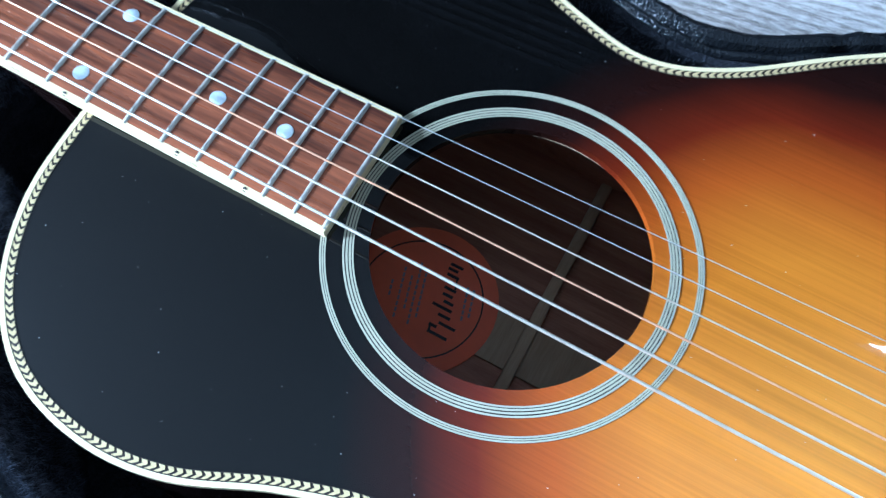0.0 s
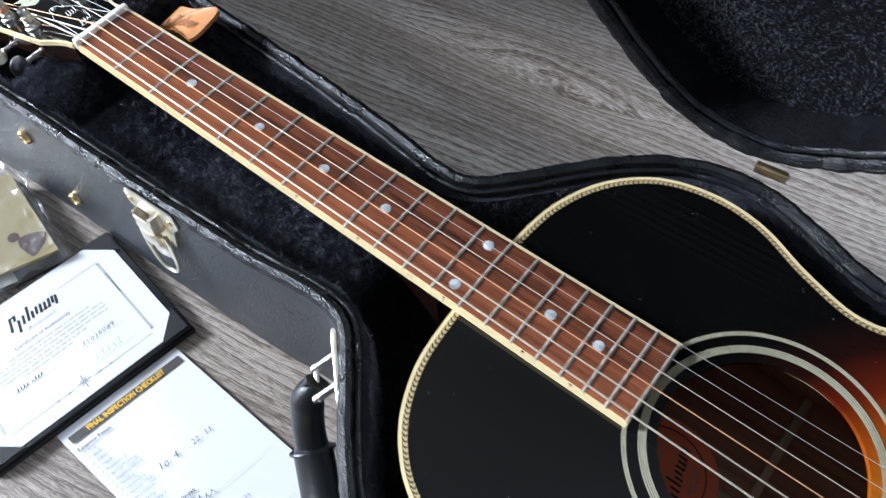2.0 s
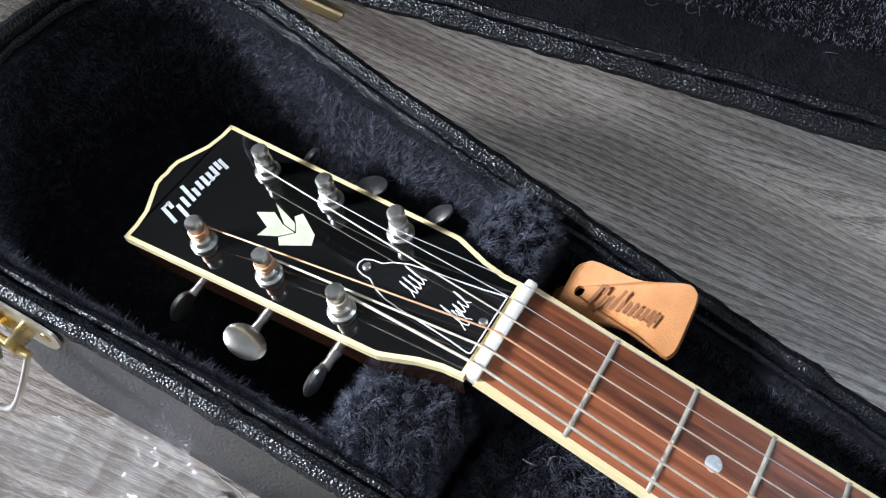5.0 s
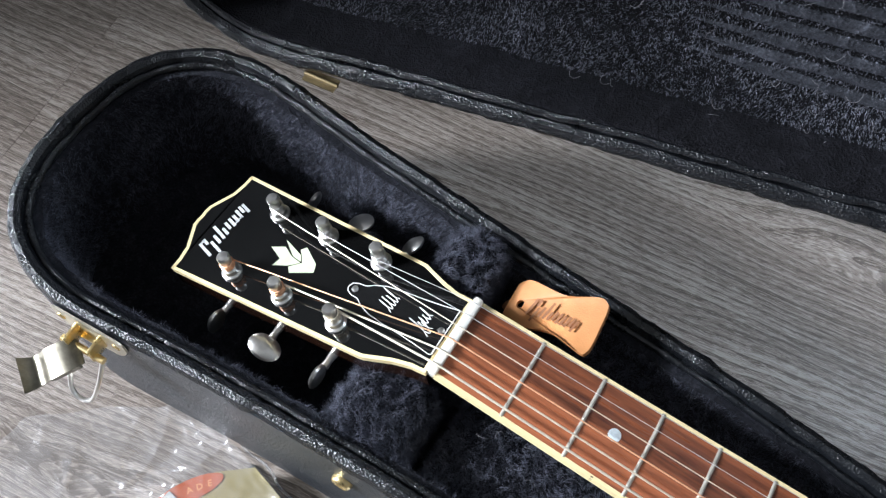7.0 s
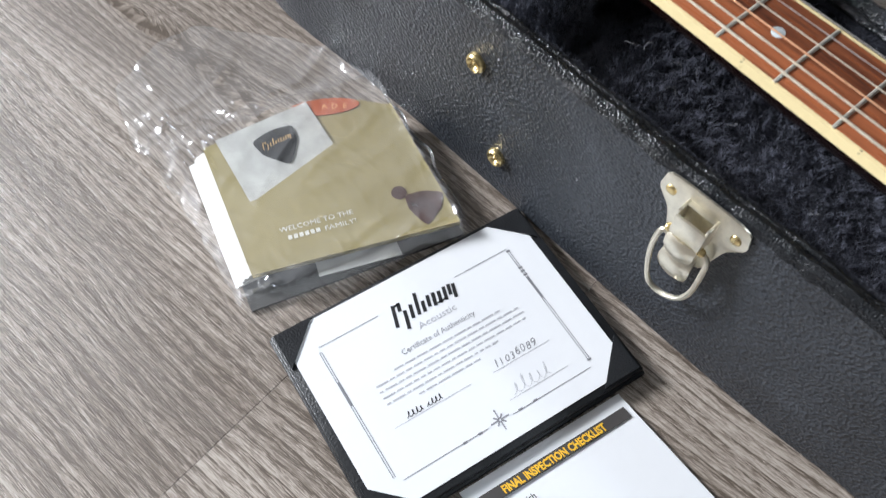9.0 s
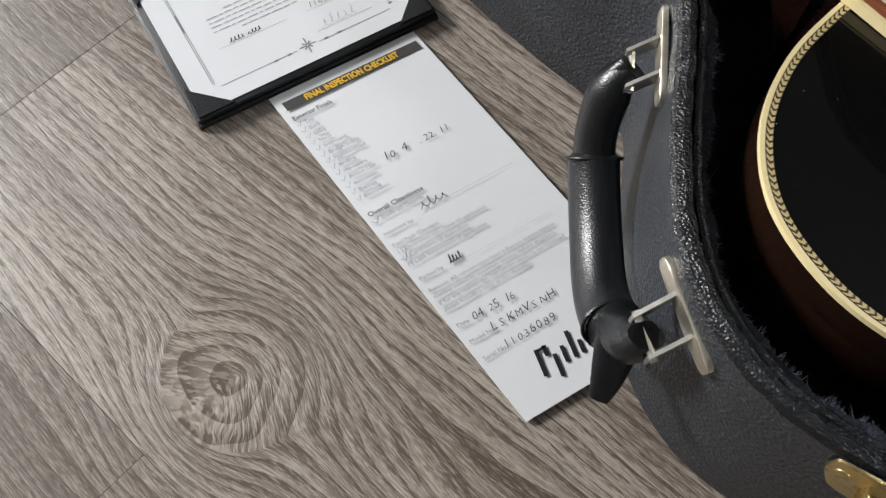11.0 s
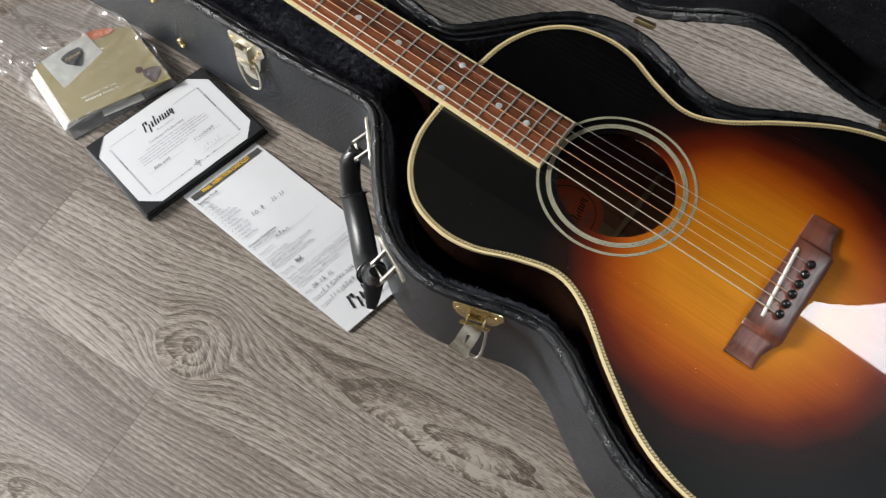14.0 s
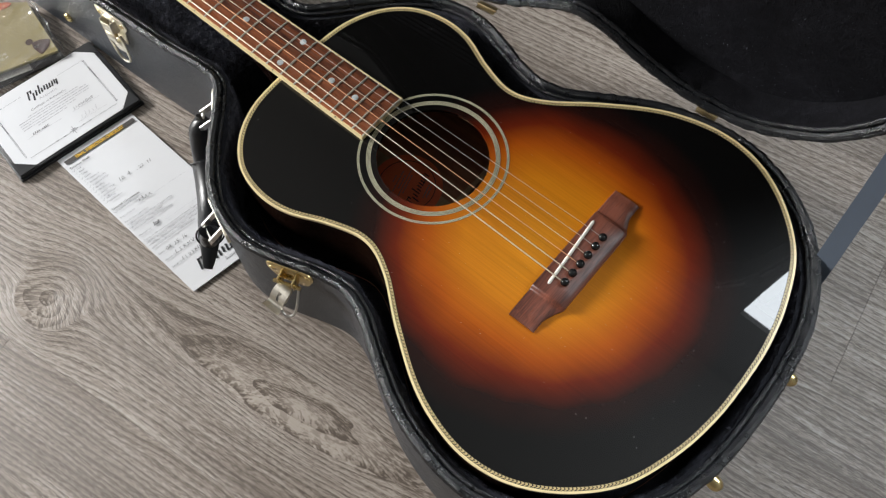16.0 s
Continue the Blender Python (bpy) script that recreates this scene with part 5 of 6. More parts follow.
# tuners
POSTS = [(0.0548, 1), (0.0900, 1), (0.1243, 1), (0.0548, -1), (0.0900, -1), (0.1243, -1)]
BUTTON_TURN = (40, 20, 62, 74, -24, 74)
for k, (s, side) in enumerate(POSTS):
    y = -side * (0.0195 + 0.0012 * s / 0.1)
    bm = bmesh.new()
    lathe(bm, [(0.0056, 0.0), (0.0057, 0.0012), (0.0046, 0.0020), (0.0042, 0.0042), (0.0031, 0.0050), (0.0030, 0.0105), (0.0034, 0.0115), (0.0036, 0.0140), (0.0028, 0.0152), (0, 0.0154)], 20, HEAD @ Matrix.Translation((s, y, 0.0001)))
    tuner = part("tuner", bm, NICKEL, guitar, "nickel tuner with a metal button")
    bm = bmesh.new()
    for j in range(4 if side == -1 else 3):
        tube(bm, [HEAD @ Vector((s + 0.0036 * math.cos(a), y + 0.0036 * math.sin(a), 0.0060 + 0.0010 * j + 0.0010 * a / 6.28)) for a in np.linspace(0, 6.28, 15)], 0.0005 if side == -1 else 0.0003, 5)
    part("string_winding", bm, (COPPER if s > 0.08 else BRONZE) if side == -1 else STEEL, tuner)
    bm = bmesh.new()
    out = -side * 1.0
    tube(bm, [HEAD @ Vector((s, out * 0.028, -0.0165)), HEAD @ Vector((s, out * 0.0345, -0.0165)), HEAD @ Vector((s, out * 0.0380, -0.0165))], [0.0026, 0.0019, 0.0024], 10)
    part("shaft", bm, NICKEL, tuner)
    bm = bmesh.new()
    lathe(bm, [(0.002, -0.0022), (0.0060, -0.0019), (0.0082, -0.0008), (0.0086, 0.0004), (0.0066, 0.0017), (0.002, 0.0022)], 20, Matrix.Diagonal((1.08, 0.78, 1, 1)))
    turn_m = HEAD @ Matrix.Translation((s, out * 0.0440, -0.0165)) @ Matrix.Rotation(radians(BUTTON_TURN[k]), 4, "Y") @ Matrix.Rotation(radians(0), 4, "X")
    part("button", bm, NICKEL, tuner, m=turn_m)
    bm = bmesh.new()
    box(bm, (s, out * 0.0205, -0.0185), (0.016, 0.012, 0.007), HEAD, 0.002)
    part("gear_housing", bm, NICKEL, tuner)

# strings, low to high
STRINGS = [(0.00066, BRONZE, 3), (0.00054, BRONZE, 4), (0.00042, COPPER, 5), (0.00034, BRONZE, 2), (0.00024, STEEL, 1), (0.0002, STEEL, 0)]
for k, (r, mat, post) in enumerate(STRINGS):
    yn = -0.0183 + 0.00732 * k
    yb = -0.0268 + 0.01072 * k
    s, side = POSTS[post]
    py = -side * (0.0195 + 0.0012 * s / 0.1)
    tip = HEAD @ Vector((s - 0.0005, py + side * 0.0034, 0.0078))
    xs = 0.6315 + 0.0026 * (-yb / 0.027)
    pin = Vector((0.6424, yb, bridge_top(yb) + 0.0008))
    bm = bmesh.new()
    tube(bm, [tip, Vector((-0.0044, yn, 0.0030)), Vector((-0.0002, yn, 0.0030 + r)), Vector((xs, yb, 0.0042)), Vector((xs + 0.0012, yb, 0.0040)), pin], r, 8)
    part("string", bm, mat, guitar, "wound bronze string" if r > 0.0003 else "plain steel string")


# dust on the lacquer
rnd = random.Random(77)
bm = bmesh.new()
for _ in range(260):
    x, y, r, a = rnd.uniform(0.33, 0.78), rnd.uniform(-0.11, 0.11), rnd.uniform(0.00006, 0.00018), rnd.uniform(0, 6.28)
    if math.hypot(x - HOLE[0], y) < 0.056 or (x < 0.43 and abs(y) < 0.03) or (0.615 < x < 0.665 and abs(y) < 0.08):
        continue
    z = top_z(x, y) + 0.0002
    bm.faces.new([bm.verts.new((x + r * 2.0 * math.cos(a + t) , y + r * math.sin(a + t), z)) for t in (0, 1.5, 3.1, 4.6)])
part("dust", bm, DUST, guitar, smooth=False, kind="stuff")


# ---- papers on the floor ----
CERT = pose(0.0735, -0.1610, 0, 0, 0, 81.2)
folder = thing("certificate_folder", CERT, "black leatherette folder holding a white printed certificate on the floor", "document folder")
bm = bmesh.new()
box(bm, (0.0008, 0.0050, 0.0016), (0.1516, 0.1125, 0.0032), bevel=0.0010)
part("back_cover", bm, FOLDER_SKIN, folder)
bm = bmesh.new()
box(bm, (0.0008, 0.0055, 0.0052), (0.1500, 0.1105, 0.0036), bevel=0.0012)
part("front_cover", bm, FOLDER_SKIN, folder)
bm = bmesh.new()
box(bm, (0.0004, 0.0062, 0.00725), (0.1400, 0.1045, 0.0004))
card = part("certificate", bm, PAPER, folder, "white printed certificate", smooth=False)
for sx in (-1, 1):
    for sy in (-1, 1):
        bm = bmesh.new()
        cx, cy = 0.0006 + sx * 0.0730, 0.0058 + sy * 0.0540
        tri = [(cx, cy), (cx - sx * 0.0210, cy), (cx, cy - sy * 0.0205)]
        prism(bm, tri if sx * sy > 0 else tri[::-1], 0.0068, 0.0081)
        part("corner_pocket", bm, FOLDER_SKIN, folder, smooth=False)
Z = 0.0076
bm = bmesh.new()
logo_mark(bm, -0.0180, 0.0325, 0.036, 0.0120, Z)
part("wordmark", bm, INK, card, kind="stuff")
at = Matrix.Translation
lettering("certificate_text", "Acoustic", 0.0050, at((-0.0080, 0.0255, Z)), INK_LIGHT, card, width=0.022)
lettering("certificate_text", "Certificate of Authenticity", 0.0043, at((-0.0225, 0.0178, Z)), INK_GREY, card, width=0.0425)
bm = bmesh.new()
rnd = random.Random(5)
for row in range(6):
    x = (-0.030, -0.042, -0.042, -0.042, -0.042, -0.026)[row]
    end = (0.032, 0.041, 0.042, 0.041, 0.022, 0.012)[row]
    y = 0.0135 - 0.0034 * row
    while x < end - 0.002:
        w = min(rnd.uniform(0.002, 0.0070), end - x)
        flat_bar(bm, x, x + w, y, 0.00075, Z)
        x += w + 0.0011
part("fine_print", bm, INK_LIGHT, card)
for x0, x1, y in ((-0.0445, -0.0020, -0.0122), (0.0105, 0.0440, -0.0130), (0.0095, 0.0440, -0.0290)):
    bm = bmesh.new()
    flat_bar(bm, x0, x1, y, 0.00025, Z)
    part("dotted_rule", bm, INK_LIGHT, card)
bm = bmesh.new()
for x0, x1, y in ((-0.0560, -0.0225, 0.0428), (0.0225, 0.0550, 0.0415), (-0.0535, -0.0070, -0.0352), (0.0070, 0.0530, -0.0355)):
    flat_bar(bm, x0, x1, y, 0.00032, Z)
for s, x in ((-1, -0.0560), (1, 0.0545)):
    for d in (0.0, 0.0011):
        ribbon(bm, [(x + s * d, 0.0400), (x + s * d, -0.0320)], 0.00035, Z)
    for y in (0.0285, 0.0262, 0.0238, -0.0318, 0.0400):
        ribbon(bm, [(x - 0.0006, y), (x + s * 0.0011 + 0.0006, y)], 0.0011, Z)
    ribbon(bm, [(x + s * 0.0005, 0.0220), (x + s * 0.0005, 0.0080)], 0.0010, Z)
for x in (-0.020, -0.0115, 0.0115, 0.020):
    ribbon(bm, [(x - 0.0012, -0.0353), (x + 0.0012, -0.0353)], 0.0011, Z)
part("printed_border", bm, INK_GREY, card)
bm = bmesh.new()
for a in range(8):
    c, sn = math.cos(a * math.pi / 4), math.sin(a * math.pi / 4)
    ribbon(bm, [(0.0006 * c, -0.0345 + 0.0006 * sn), (0.0034 * c * (1.5 if a % 4 == 0 else 1), -0.0345 + 0.0040 * sn * (1.4 if a % 4 == 2 else 0.8))], 0.0007, Z)
part("ornament", bm, INK_GREY, card)
for k, (x, y, w, h, waves) in enumerate(((-0.0370, -0.0112, 0.0090, 0.0036, 4), (-0.0260, -0.0112, 0.0085, 0.0036, 4))):
    bm = bmesh.new()
    script_mark(bm, x, y, w, h, Z, 0.00038, 1 + k, waves)
    part("pen_writing", bm, INK, card)
handwritten("pen_writing", "11036089", 0.0056, at((0.0125, -0.0118, Z)), INK_GREY, card, 0.0255)
bm = bmesh.new()
script_mark(bm, 0.013, -0.0280, 0.022, 0.008, Z, 0.00018, 4, 5)
part("signature_mark", bm, INK_LIGHT, card)

# checklist sheet
sheet = thing("inspection_checklist", pose(0.3455, -0.2120, 0), "white printed inspection checklist leaflet with pen ticks, lying on the floor", "leaflet")
SW, SH = 0.0925, 0.2258
LEAF = Matrix(((0.157, -0.9990, 0, 0), (0.9876, 0.0415, 0, 0), (0, 0, 1, 0), (0, 0, 0, 1)))
bm = bmesh.new()
rows = []
for k in range(25):
    y = SH * k / 24
    lift = 0.0006 + 0.0010 * max(0, 1 - k / 6) * 0.6
    rows.append([(0, y, lift), (SW, y, lift + 0.0004), (SW, y, lift + 0.0016), (0, y, lift + 0.0012)])
loft(bm, rows)
leaf = part("leaf", bm, PAPER, sheet, m=LEAF, smooth=False)
Z = 0.0030


def leaf_text(text, x, down, size, mat=INK, bold=0.0, width=None):
    return lettering("printed_text", text, size, LEAF @ at((x, SH - down, Z)), mat, leaf, bold=bold, width=width)


bm = bmesh.new()
flat_bar(bm, 0.0040, 0.0895, SH - 0.0098, 0.0062, Z - 0.0003)
part("banner", bm, BANNER, leaf, "dark grey banner", m=LEAF)
leaf_text("FINAL INSPECTION CHECKLIST", 0.0165, 0.0118, 0.0056, YELLOW, 0.00022, 0.0590)
leaf_text("Exterior Finish", 0.0032, 0.0207, 0.0042, INK, 0.00005, 0.0235)
ITEMS = ("Top", "Back", "Sides", "Neck", "Fretboard", "Bridge/Saddle", "Pegboard/Nut", "Binding", "Hardware", "Action 12th", "Intonation", "Buzzing", "Electronics")


def tick(points, pen):
    bm = bmesh.new()
    ribbon(bm, [(x, SH - down) for x, down in points], pen, Z)
    part("tick_mark", bm, INK_GREY, leaf, m=LEAF)


for k, word in enumerate(ITEMS):
    down = 0.0252 + 0.00475 * k
    leaf_text(word, 0.0075, down, 0.0034, INK_PALE)
    tick([(0.0030, down - 0.0016), (0.0042, down + 0.0002), (0.0062, down - 0.0030)], 0.00028)
leaf_text("Overall Cleanliness", 0.0025, 0.0935, 0.0042, INK, 0.00005, 0.0325)
leaf_text("Inside (x) Outside", 0.0075, 0.0978, 0.0034, INK_PALE)
tick([(0.0018, 0.0962), (0.0040, 0.0985), (0.0066, 0.0950)], 0.0005)
leaf_text("Inspected by", 0.0025, 0.1072, 0.0034, INK_PALE)
leaf_text("Final Pack Checklist", 0.0025, 0.1152, 0.0034, INK_PALE)
for k, word in enumerate(("Electronics Info Sheet (if applicable)", "Certificates (if applicable)", "Lock Instructions (if applicable)")):
    leaf_text("( ) " + word, 0.0025, 0.1195 + 0.0044 * k, 0.0034, INK_PALE)
tick([(0.0015, 0.1225), (0.0032, 0.1252), (0.0072, 0.1185)], 0.0005)
leaf_text("Packed by", 0.0025, 0.1382, 0.0034, INK_PALE)
for k, word in enumerate(("Returns: All returns must have a Return Authorization", "number issued by customer service before shipment.", "If for any reason, the instrument needs to be returned", "please include a copy of this checklist.")):
    leaf_text(word, 0.0025, 0.1462 + 0.0042 * k, 0.0034, INK_PALE)
for k, word in enumerate(("Date", "Model No.", "Serial No.")):
    leaf_text(word, 0.0025, (0.1695, 0.1797, 0.1905)[k], 0.0034, INK_PALE)
for x0, x1, down in ((0.026, 0.0845, 0.1035), (0.022, 0.082, 0.1385)):
    bm = bmesh.new()
    flat_bar(bm, x0, x1, SH - down, 0.00018, Z)
    part("ruled_line", bm, INK_LIGHT, leaf, m=LEAF)
for k, (x, down, w, h, waves, pen) in enumerate((
                                                 (0.027, 0.1030, 0.016, 0.0058, 4, 0.0004), (0.0205, 0.1375, 0.007, 0.0055, 4, 0.0006))):
    bm = bmesh.new()
    script_mark(bm, x, SH - down, w, h, Z, pen, 60 + k, waves)
    part("pen_writing", bm, INK, leaf, m=LEAF)
for text, x, down, size, width in (("04 25 16", 0.0110, 0.1700, 0.0062, 0.025), ("LSKMVSNH", 0.0150, 0.1797, 0.0062, 0.038), ("11036089", 0.0145, 0.1905, 0.0062, 0.031), ("10.4", 0.0285, 0.0680, 0.0070, 0.015), (".22.11", 0.0505, 0.0680, 0.0062, 0.019)):
    handwritten("pen_writing", text, size, LEAF @ at((x, SH - down, Z)), INK, leaf, width)
bm = bmesh.new()
logo_mark(bm, 0.0205, SH - 0.2115, 0.050, 0.0140, Z)
part("wordmark", bm, INK, leaf, m=LEAF, kind="stuff")
lettering("printed_text", "Acoustic", 0.0052, LEAF @ at((0.045, SH - 0.2185, Z)), INK_PALE, leaf)

# welcome booklet in its plastic bag
BOOK = frame_of((-0.0150, -0.2195, 0), (0.238, 0.971, 0))
booklet = thing("welcome_booklet", BOOK, "olive-gold booklet with a silver plectrum card in its pocket", "booklet")
BW, BH = 0.1125, 0.1045
bm = bmesh.new()
prism(bm, [(-0.0040, 0.0020), (0.1150, -0.0050), (0.1150, 0.0900), (0.0, 0.1030)], 0.0006, 0.0022)
part("back_cover", bm, GREY_CARD, booklet, "dark grey back cover")
bm = bmesh.new()
for k in range(7):
    left, dy = -0.0066 + 0.0013 * k, 0.0007 * math.cos(k * 1.7)
    prism(bm, [(left, 0.0165 + dy), (0.030, 0.0190), (0.1105, 0.0060 + dy), (0.1100, 0.0850), (0.0850, 0.1015 + dy), (left + 0.003, 0.1005 + dy)], 0.0024 + 0.00134 * k, 0.0035 + 0.00134 * k)
part("pages", bm, PAPER_EDGE, booklet)
bm = bmesh.new()
prism(bm, [(0.0030, 0.0138), (0.1126, -0.0040), (0.1136, 0.0854), (0.0960, 0.0985), (0.0600, 0.1055), (0.0070, 0.1021)], 0.0120, 0.0128)
part("cover", bm, OLIVE, booklet)
bm = bmesh.new()
prism(bm, [(0.034, 0.0015), (0.078, -0.0055), (0.079, 0.010), (0.036, 0.014)], 0.0090, 0.0095)
part("inner_leaf", bm, SILVER_CARD, booklet, "pale inner leaf")
bm = bmesh.new()
lens = [(0.0790 + 0.0200 * math.cos(a) * math.cos(radians(-18)) - 0.0060 * math.sin(a) * math.sin(radians(-18)), 0.1000 + 0.0200 * math.cos(a) * math.sin(radians(-18)) + 0.0060 * math.sin(a) * math.cos(radians(-18))) for a in np.linspace(0, 2 * math.pi, 33)[:-1]]
prism(bm, lens, 0.01285, 0.0132)
sticker = part("orange_oval", bm, ORANGE, booklet, "orange oval sticker")
for k, ch in enumerate("ADE"):
    lettering("sticker_letter", ch, 0.0052, Matrix.Translation((0.0785 + 0.0052 * k, 0.0985 - 0.0022 * k, 0.01325)) @ Matrix.Rotation(radians(-16 - 7 * k), 4, "Z"), ORANGE_PALE, sticker, align="CENTER", bold=0.0001)
TILT_CARD = Matrix.Translation((0.0445, 0.0800, 0)) @ Matrix.Rotation(radians(4), 4, "Z")
bm = bmesh.new()
box(bm, (0, 0, 0.0136), (0.0560, 0.0510, 0.0006))
part("plectrum_card", bm, SILVER_CARD, booklet, "mottled silver card", smooth=False, m=TILT_CARD)
bm = bmesh.new()
pick = rounded([(-0.0125, 0.010), (0.0, 0.0125), (0.0125, 0.010), (0.0105, -0.001), (0.0, -0.0145), (-0.0105, -0.001)], 6)
prism(bm, [(0.0013 + x, 0.0040 + y) for x, y in pick], 0.0139, 0.0146)
plectrum = part("plectrum", bm, BLACK_PLASTIC, booklet, "dark plastic plectrum", m=TILT_CARD)
bm = bmesh.new()
logo_mark(bm, -0.0078, 0.0060, 0.017, 0.0045, 0.0148)
part("plectrum_mark", bm, GOLD_PRINT, plectrum, m=TILT_CARD)
bm = bmesh.new()
pocket = [(0.0045, 0.0138), (0.1129, -0.0038), (0.1139, 0.0850), (0.0766, 0.0735), (0.0216, 0.0562), (0.0085, 0.0570)]
prism(bm, pocket, 0.0142, 0.0149)
pocket_panel = part("pocket", bm, OLIVE, booklet, "olive-gold pocket")
TEXT_TURN = Matrix.Rotation(radians(-8.5), 4, "Z")
lettering("pocket_text", "WELCOME TO THE", 0.0042, Matrix.Translation((0.0249, 0.0312, 0.0151)) @ TEXT_TURN, TEXT_SILVER, pocket_panel, width=0.0395)
lettering("pocket_text", "FAMILY!", 0.0041, Matrix.Translation((0.0466, 0.0222, 0.0151)) @ TEXT_TURN, TEXT_SILVER, pocket_panel, width=0.0168)
bm = bmesh.new()
for k in range(6):
    flat_bar(bm, 0.0030 * k, 0.0030 * k + 0.0021, 0.0014, 0.0026, 0.0)
part("print_bar", bm, TEXT_SILVER, pocket_panel, m=Matrix.Translation((0.0275, 0.0252, 0.0151)) @ TEXT_TURN)
bm = bmesh.new()
lathe(bm, [(0.0042, 0), (0.0042, 0.0003), (0, 0.0003)], 26, Matrix.Translation((0.0915, 0.0268, 0.0149)))
part("print_spot", bm, TORTOISE, pocket_panel)
bm = bmesh.new()
prism(bm, [(0.1003 + 0.84 * (x * 0.94 + y * 0.34), 0.0125 + 0.84 * (y * 0.94 - x * 0.34)) for x, y in pick], 0.0149, 0.0152)
part("print_spot", bm, TORTOISE, pocket_panel)

# the bag: a crumpled clear film over booklet and floor
bag = thing("plastic_bag", BOOK, "crumpled clear plastic bag round the booklet", "plastic bag")
bm = bmesh.new()
NX, NY = 150, 220
LEFT_EDGE = ((-0.007, -0.0075), (0.06, -0.0130), (0.117, -0.0240), (0.136, -0.0275), (0.16, -0.0260), (0.21, -0.0200))
RIGHT_EDGE = ((-0.007, 0.1205), (0.06, 0.1185), (0.117, 0.1130), (0.15, 0.1080), (0.21, 0.1000))
TOP_EDGE = ((0.0, 0.172), (0.22, 0.196), (0.45, 0.204), (0.7, 0.180), (1.0, 0.147))


def along(table, t):
    return float(np.interp(t, [p for p, _ in table], [q for _, q in table]))


def crease(x, y, scale, turn, seed):
    """A field of sharp folds running one way."""
    c, s = math.cos(turn), math.sin(turn)
    q = Vector(((x * c + y * s) * scale * 0.35, (y * c - x * s) * scale, seed))
    return max(0.0, 1 - 3.2 * abs(noise.noise(q)))


def bag_height(x, y):
    dx = max(0.0, -0.006 - x, x - (BW + 0.001))
    dy = max(0.0, -0.001 - y, y - (BH + 0.002))
    d = math.hypot(dx, dy * (0.42 if y > BH else 1.0))
    base = 0.0162 * max(0.0, 1 - d / 0.0085) ** 1.2 + 0.0012
    fold = 0.6 * crease(x, y, 48, 0.5, 3) + 0.45 * crease(x, y, 80, -0.9, 7) + 0.16 * crease(x, y, 140, 1.6, 11)
    free = min(1.0, max(0.0, (y - 0.096) / 0.02)) * (1.0 - 0.85 * min(1.0, max(0.0, (y - 0.120) / 0.03)))
    bulge = math.exp(-((x + 0.010) / 0.022) ** 2 - ((y - 0.112) / 0.026) ** 2)
    side = min(1.0, max(0.0, (0.002 - x) / 0.008)) + min(1.0, max(0.0, (x - BW + 0.006) / 0.008)) + min(1.0, max(0.0, (0.016 - y) / 0.014))
    return base + 0.006 * bulge + fold * (0.0017 + 0.0034 * free + 0.0060 * bulge + 0.0028 * side)


grid = []
for j in range(NY + 1):
    row = []
    for k in range(NX + 1):
        u, v = k / NX, j / NY
        y = -0.007 + (along(TOP_EDGE, u) + 0.007) * v + 0.003 * noise.noise(Vector((u * 6, 5, 1)))
        x0, x1 = along(LEFT_EDGE, y), along(RIGHT_EDGE, y)
        x = x0 + (x1 - x0) * u + 0.003 * noise.noise(Vector((v * 9, 0, 1))) * (2 * abs(u - 0.5))
        row.append(bm.verts.new((x, y, bag_height(x, y))))
    grid.append(row)
for j in range(NY):
    for k in range(NX):
        bm.faces.new((grid[j][k], grid[j][k + 1], grid[j + 1][k + 1], grid[j + 1][k]))
film_ob = part("film", bm, FILM, bag)
if sum(p.normal.z for p in film_ob.data.polygons) < 0:
    film_ob.data.flip_normals()
film_ob.visible_shadow = False

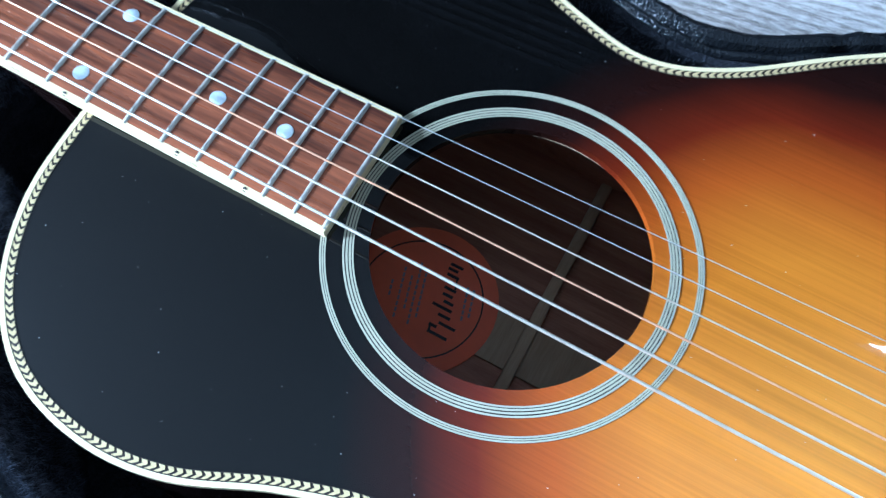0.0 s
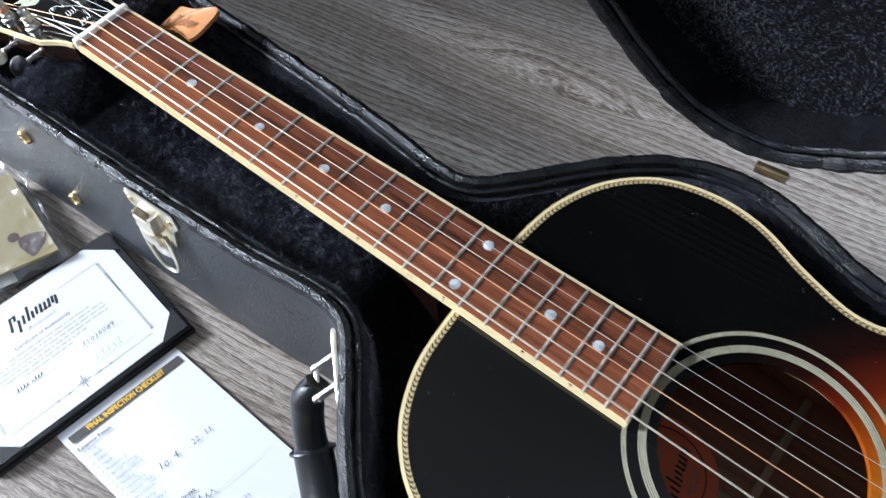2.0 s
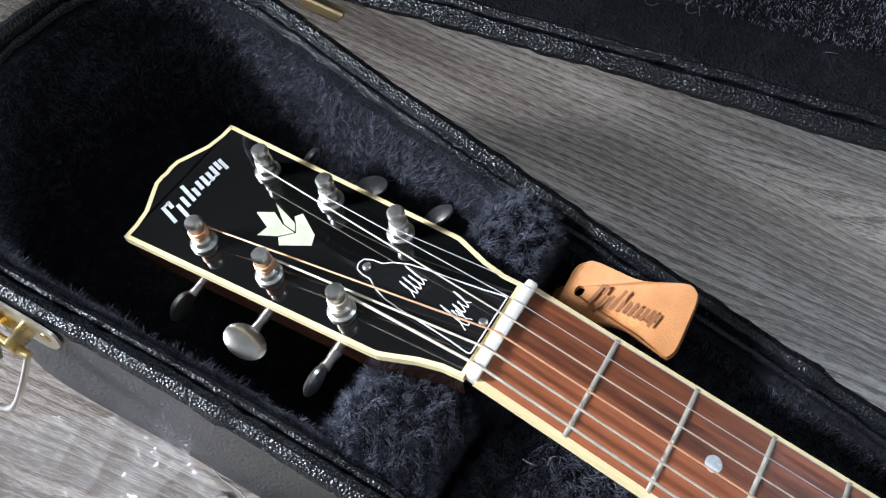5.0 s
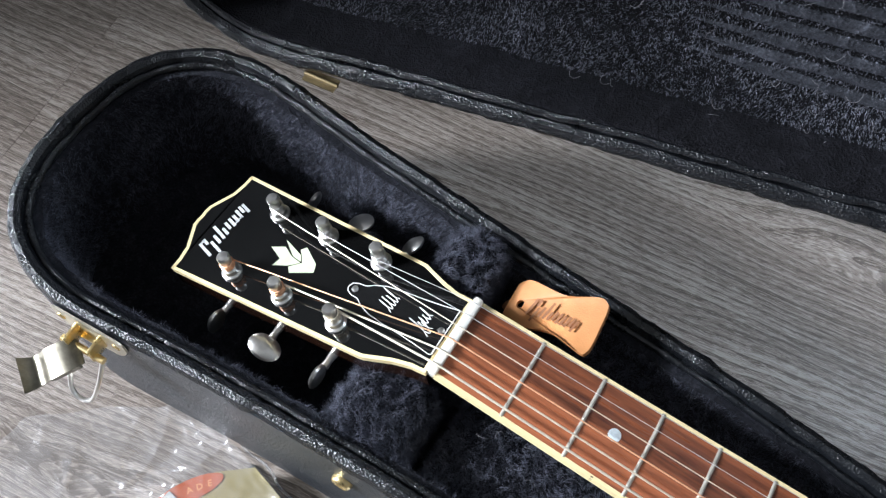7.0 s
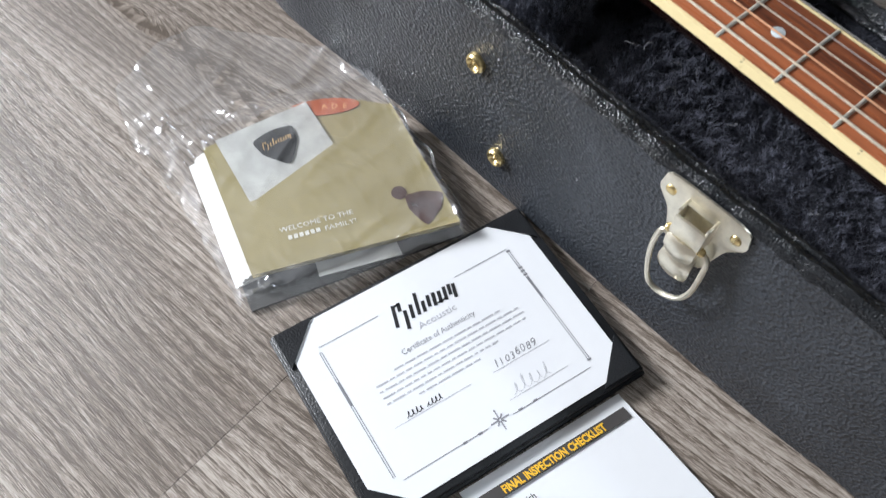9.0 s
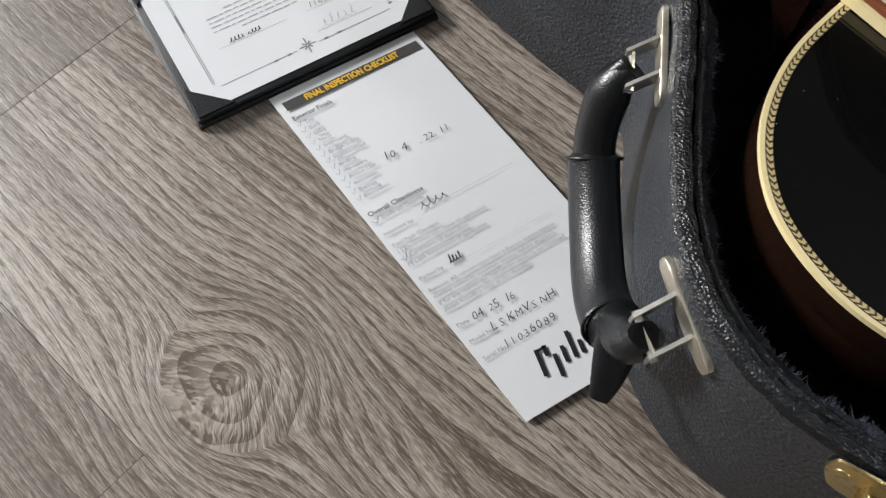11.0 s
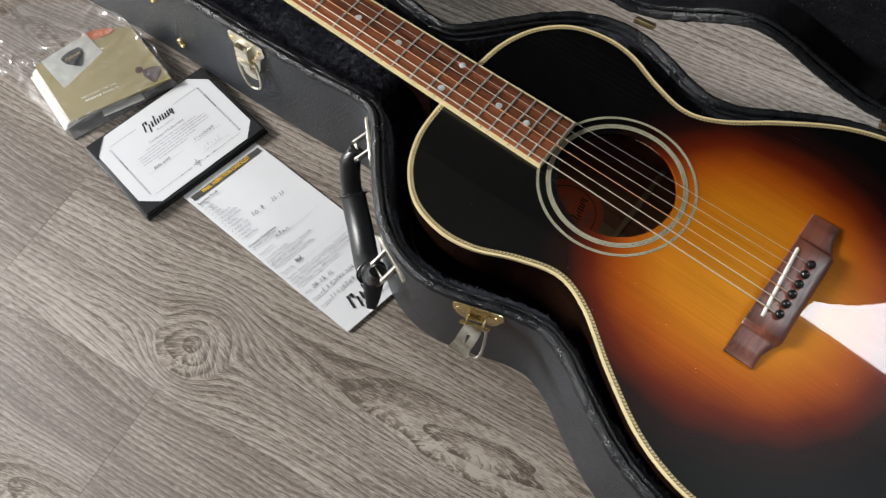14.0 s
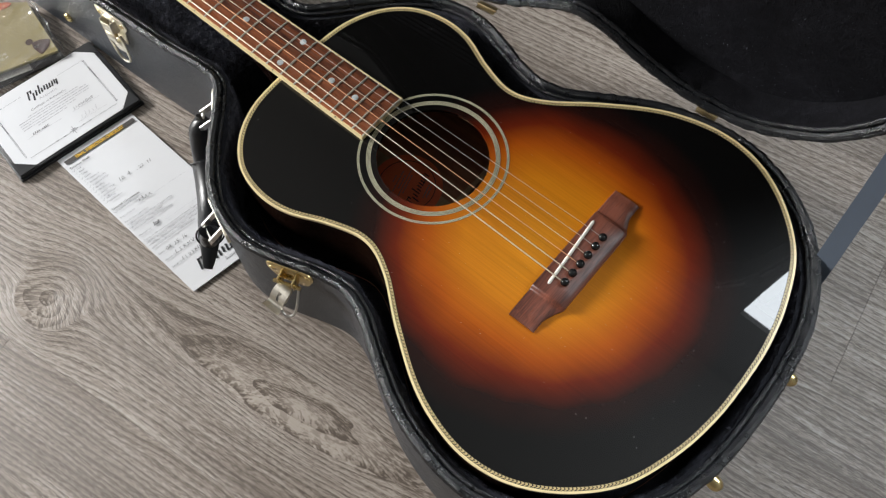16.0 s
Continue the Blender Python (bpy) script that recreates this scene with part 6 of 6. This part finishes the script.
bm = bmesh.new()
tube(bm, [tuple(grid_point) for grid_point in [(BW + 0.0060 + 0.0015 * math.sin(k * 0.9), 0.004 + 0.150 * k / 30, 0.0030 + 0.0090 * max(0.0, math.sin(k * 0.21)) + 0.0012 * math.sin(k * 1.7)) for k in range(31)]], 0.0008, 6)
seam = part("folded_seam", bm, FILM, bag, "shiny folded seam")
seam.visible_shadow = False


# ---- floor boards ----
floor = thing("floor", pose(0, 0, 0), "grey-brown oak laminate floor boards with strong grain", "floor", kind="structure")
bm = bmesh.new()
PL, PW = 1.2198, 0.18785
box(bm, (0, 0, -0.006), (PL, PW, 0.012), bevel=0.00018)
me = bpy.data.meshes.new("plank")
bm.to_mesh(me)
bm.free()
me.materials.append(FLOOR)
turn = Matrix.Rotation(radians(PLANK), 4, "Z")
rnd = random.Random(11)


def clipped(poly):
    """A polygon cut to the room's floor."""
    for axis, limit, sign in ((0, X0, 1), (0, X1, -1), (1, Y0, 1), (1, Y1, -1)):
        out = []
        for p, q in zip(poly, poly[1:] + poly[:1]):
            dp, dq = (p[axis] - limit) * sign, (q[axis] - limit) * sign
            if dp >= 0:
                out.append(p)
            if dp * dq < 0:
                out.append(p.lerp(q, dp / (dp - dq)))
        poly = out
        if len(poly) < 3:
            return []
    return poly


for row in range(-24, 12):
    joint = {-2: -0.010, -3: 0.192, 0: 0.878, 1: -0.25}.get(row, rnd.uniform(0, 1.22))
    for k in range(-5, 5):
        at = turn @ Vector((joint + 0.61 + 1.22 * k, SEAM + 0.188 * (row + 0.5), 0))
        corners = [at + turn @ Vector((sx * PL / 2, sy * PW / 2, 0)) for sx, sy in ((-1, -1), (1, -1), (1, 1), (-1, 1))]
        poly = clipped(corners)
        if not poly:
            continue
        if len(poly) == 4 and all((p - q).length < 1e-6 for p, q in zip(poly, corners)):
            ob = new("plank", me)
            ob.parent = floor
            ob.matrix_basis = Matrix.Translation(at) @ turn
        else:
            bm = bmesh.new()
            prism(bm, [(p.x, p.y) for p in poly], -0.012, 0.0)
            part("plank", bm, FLOOR, floor, smooth=False)
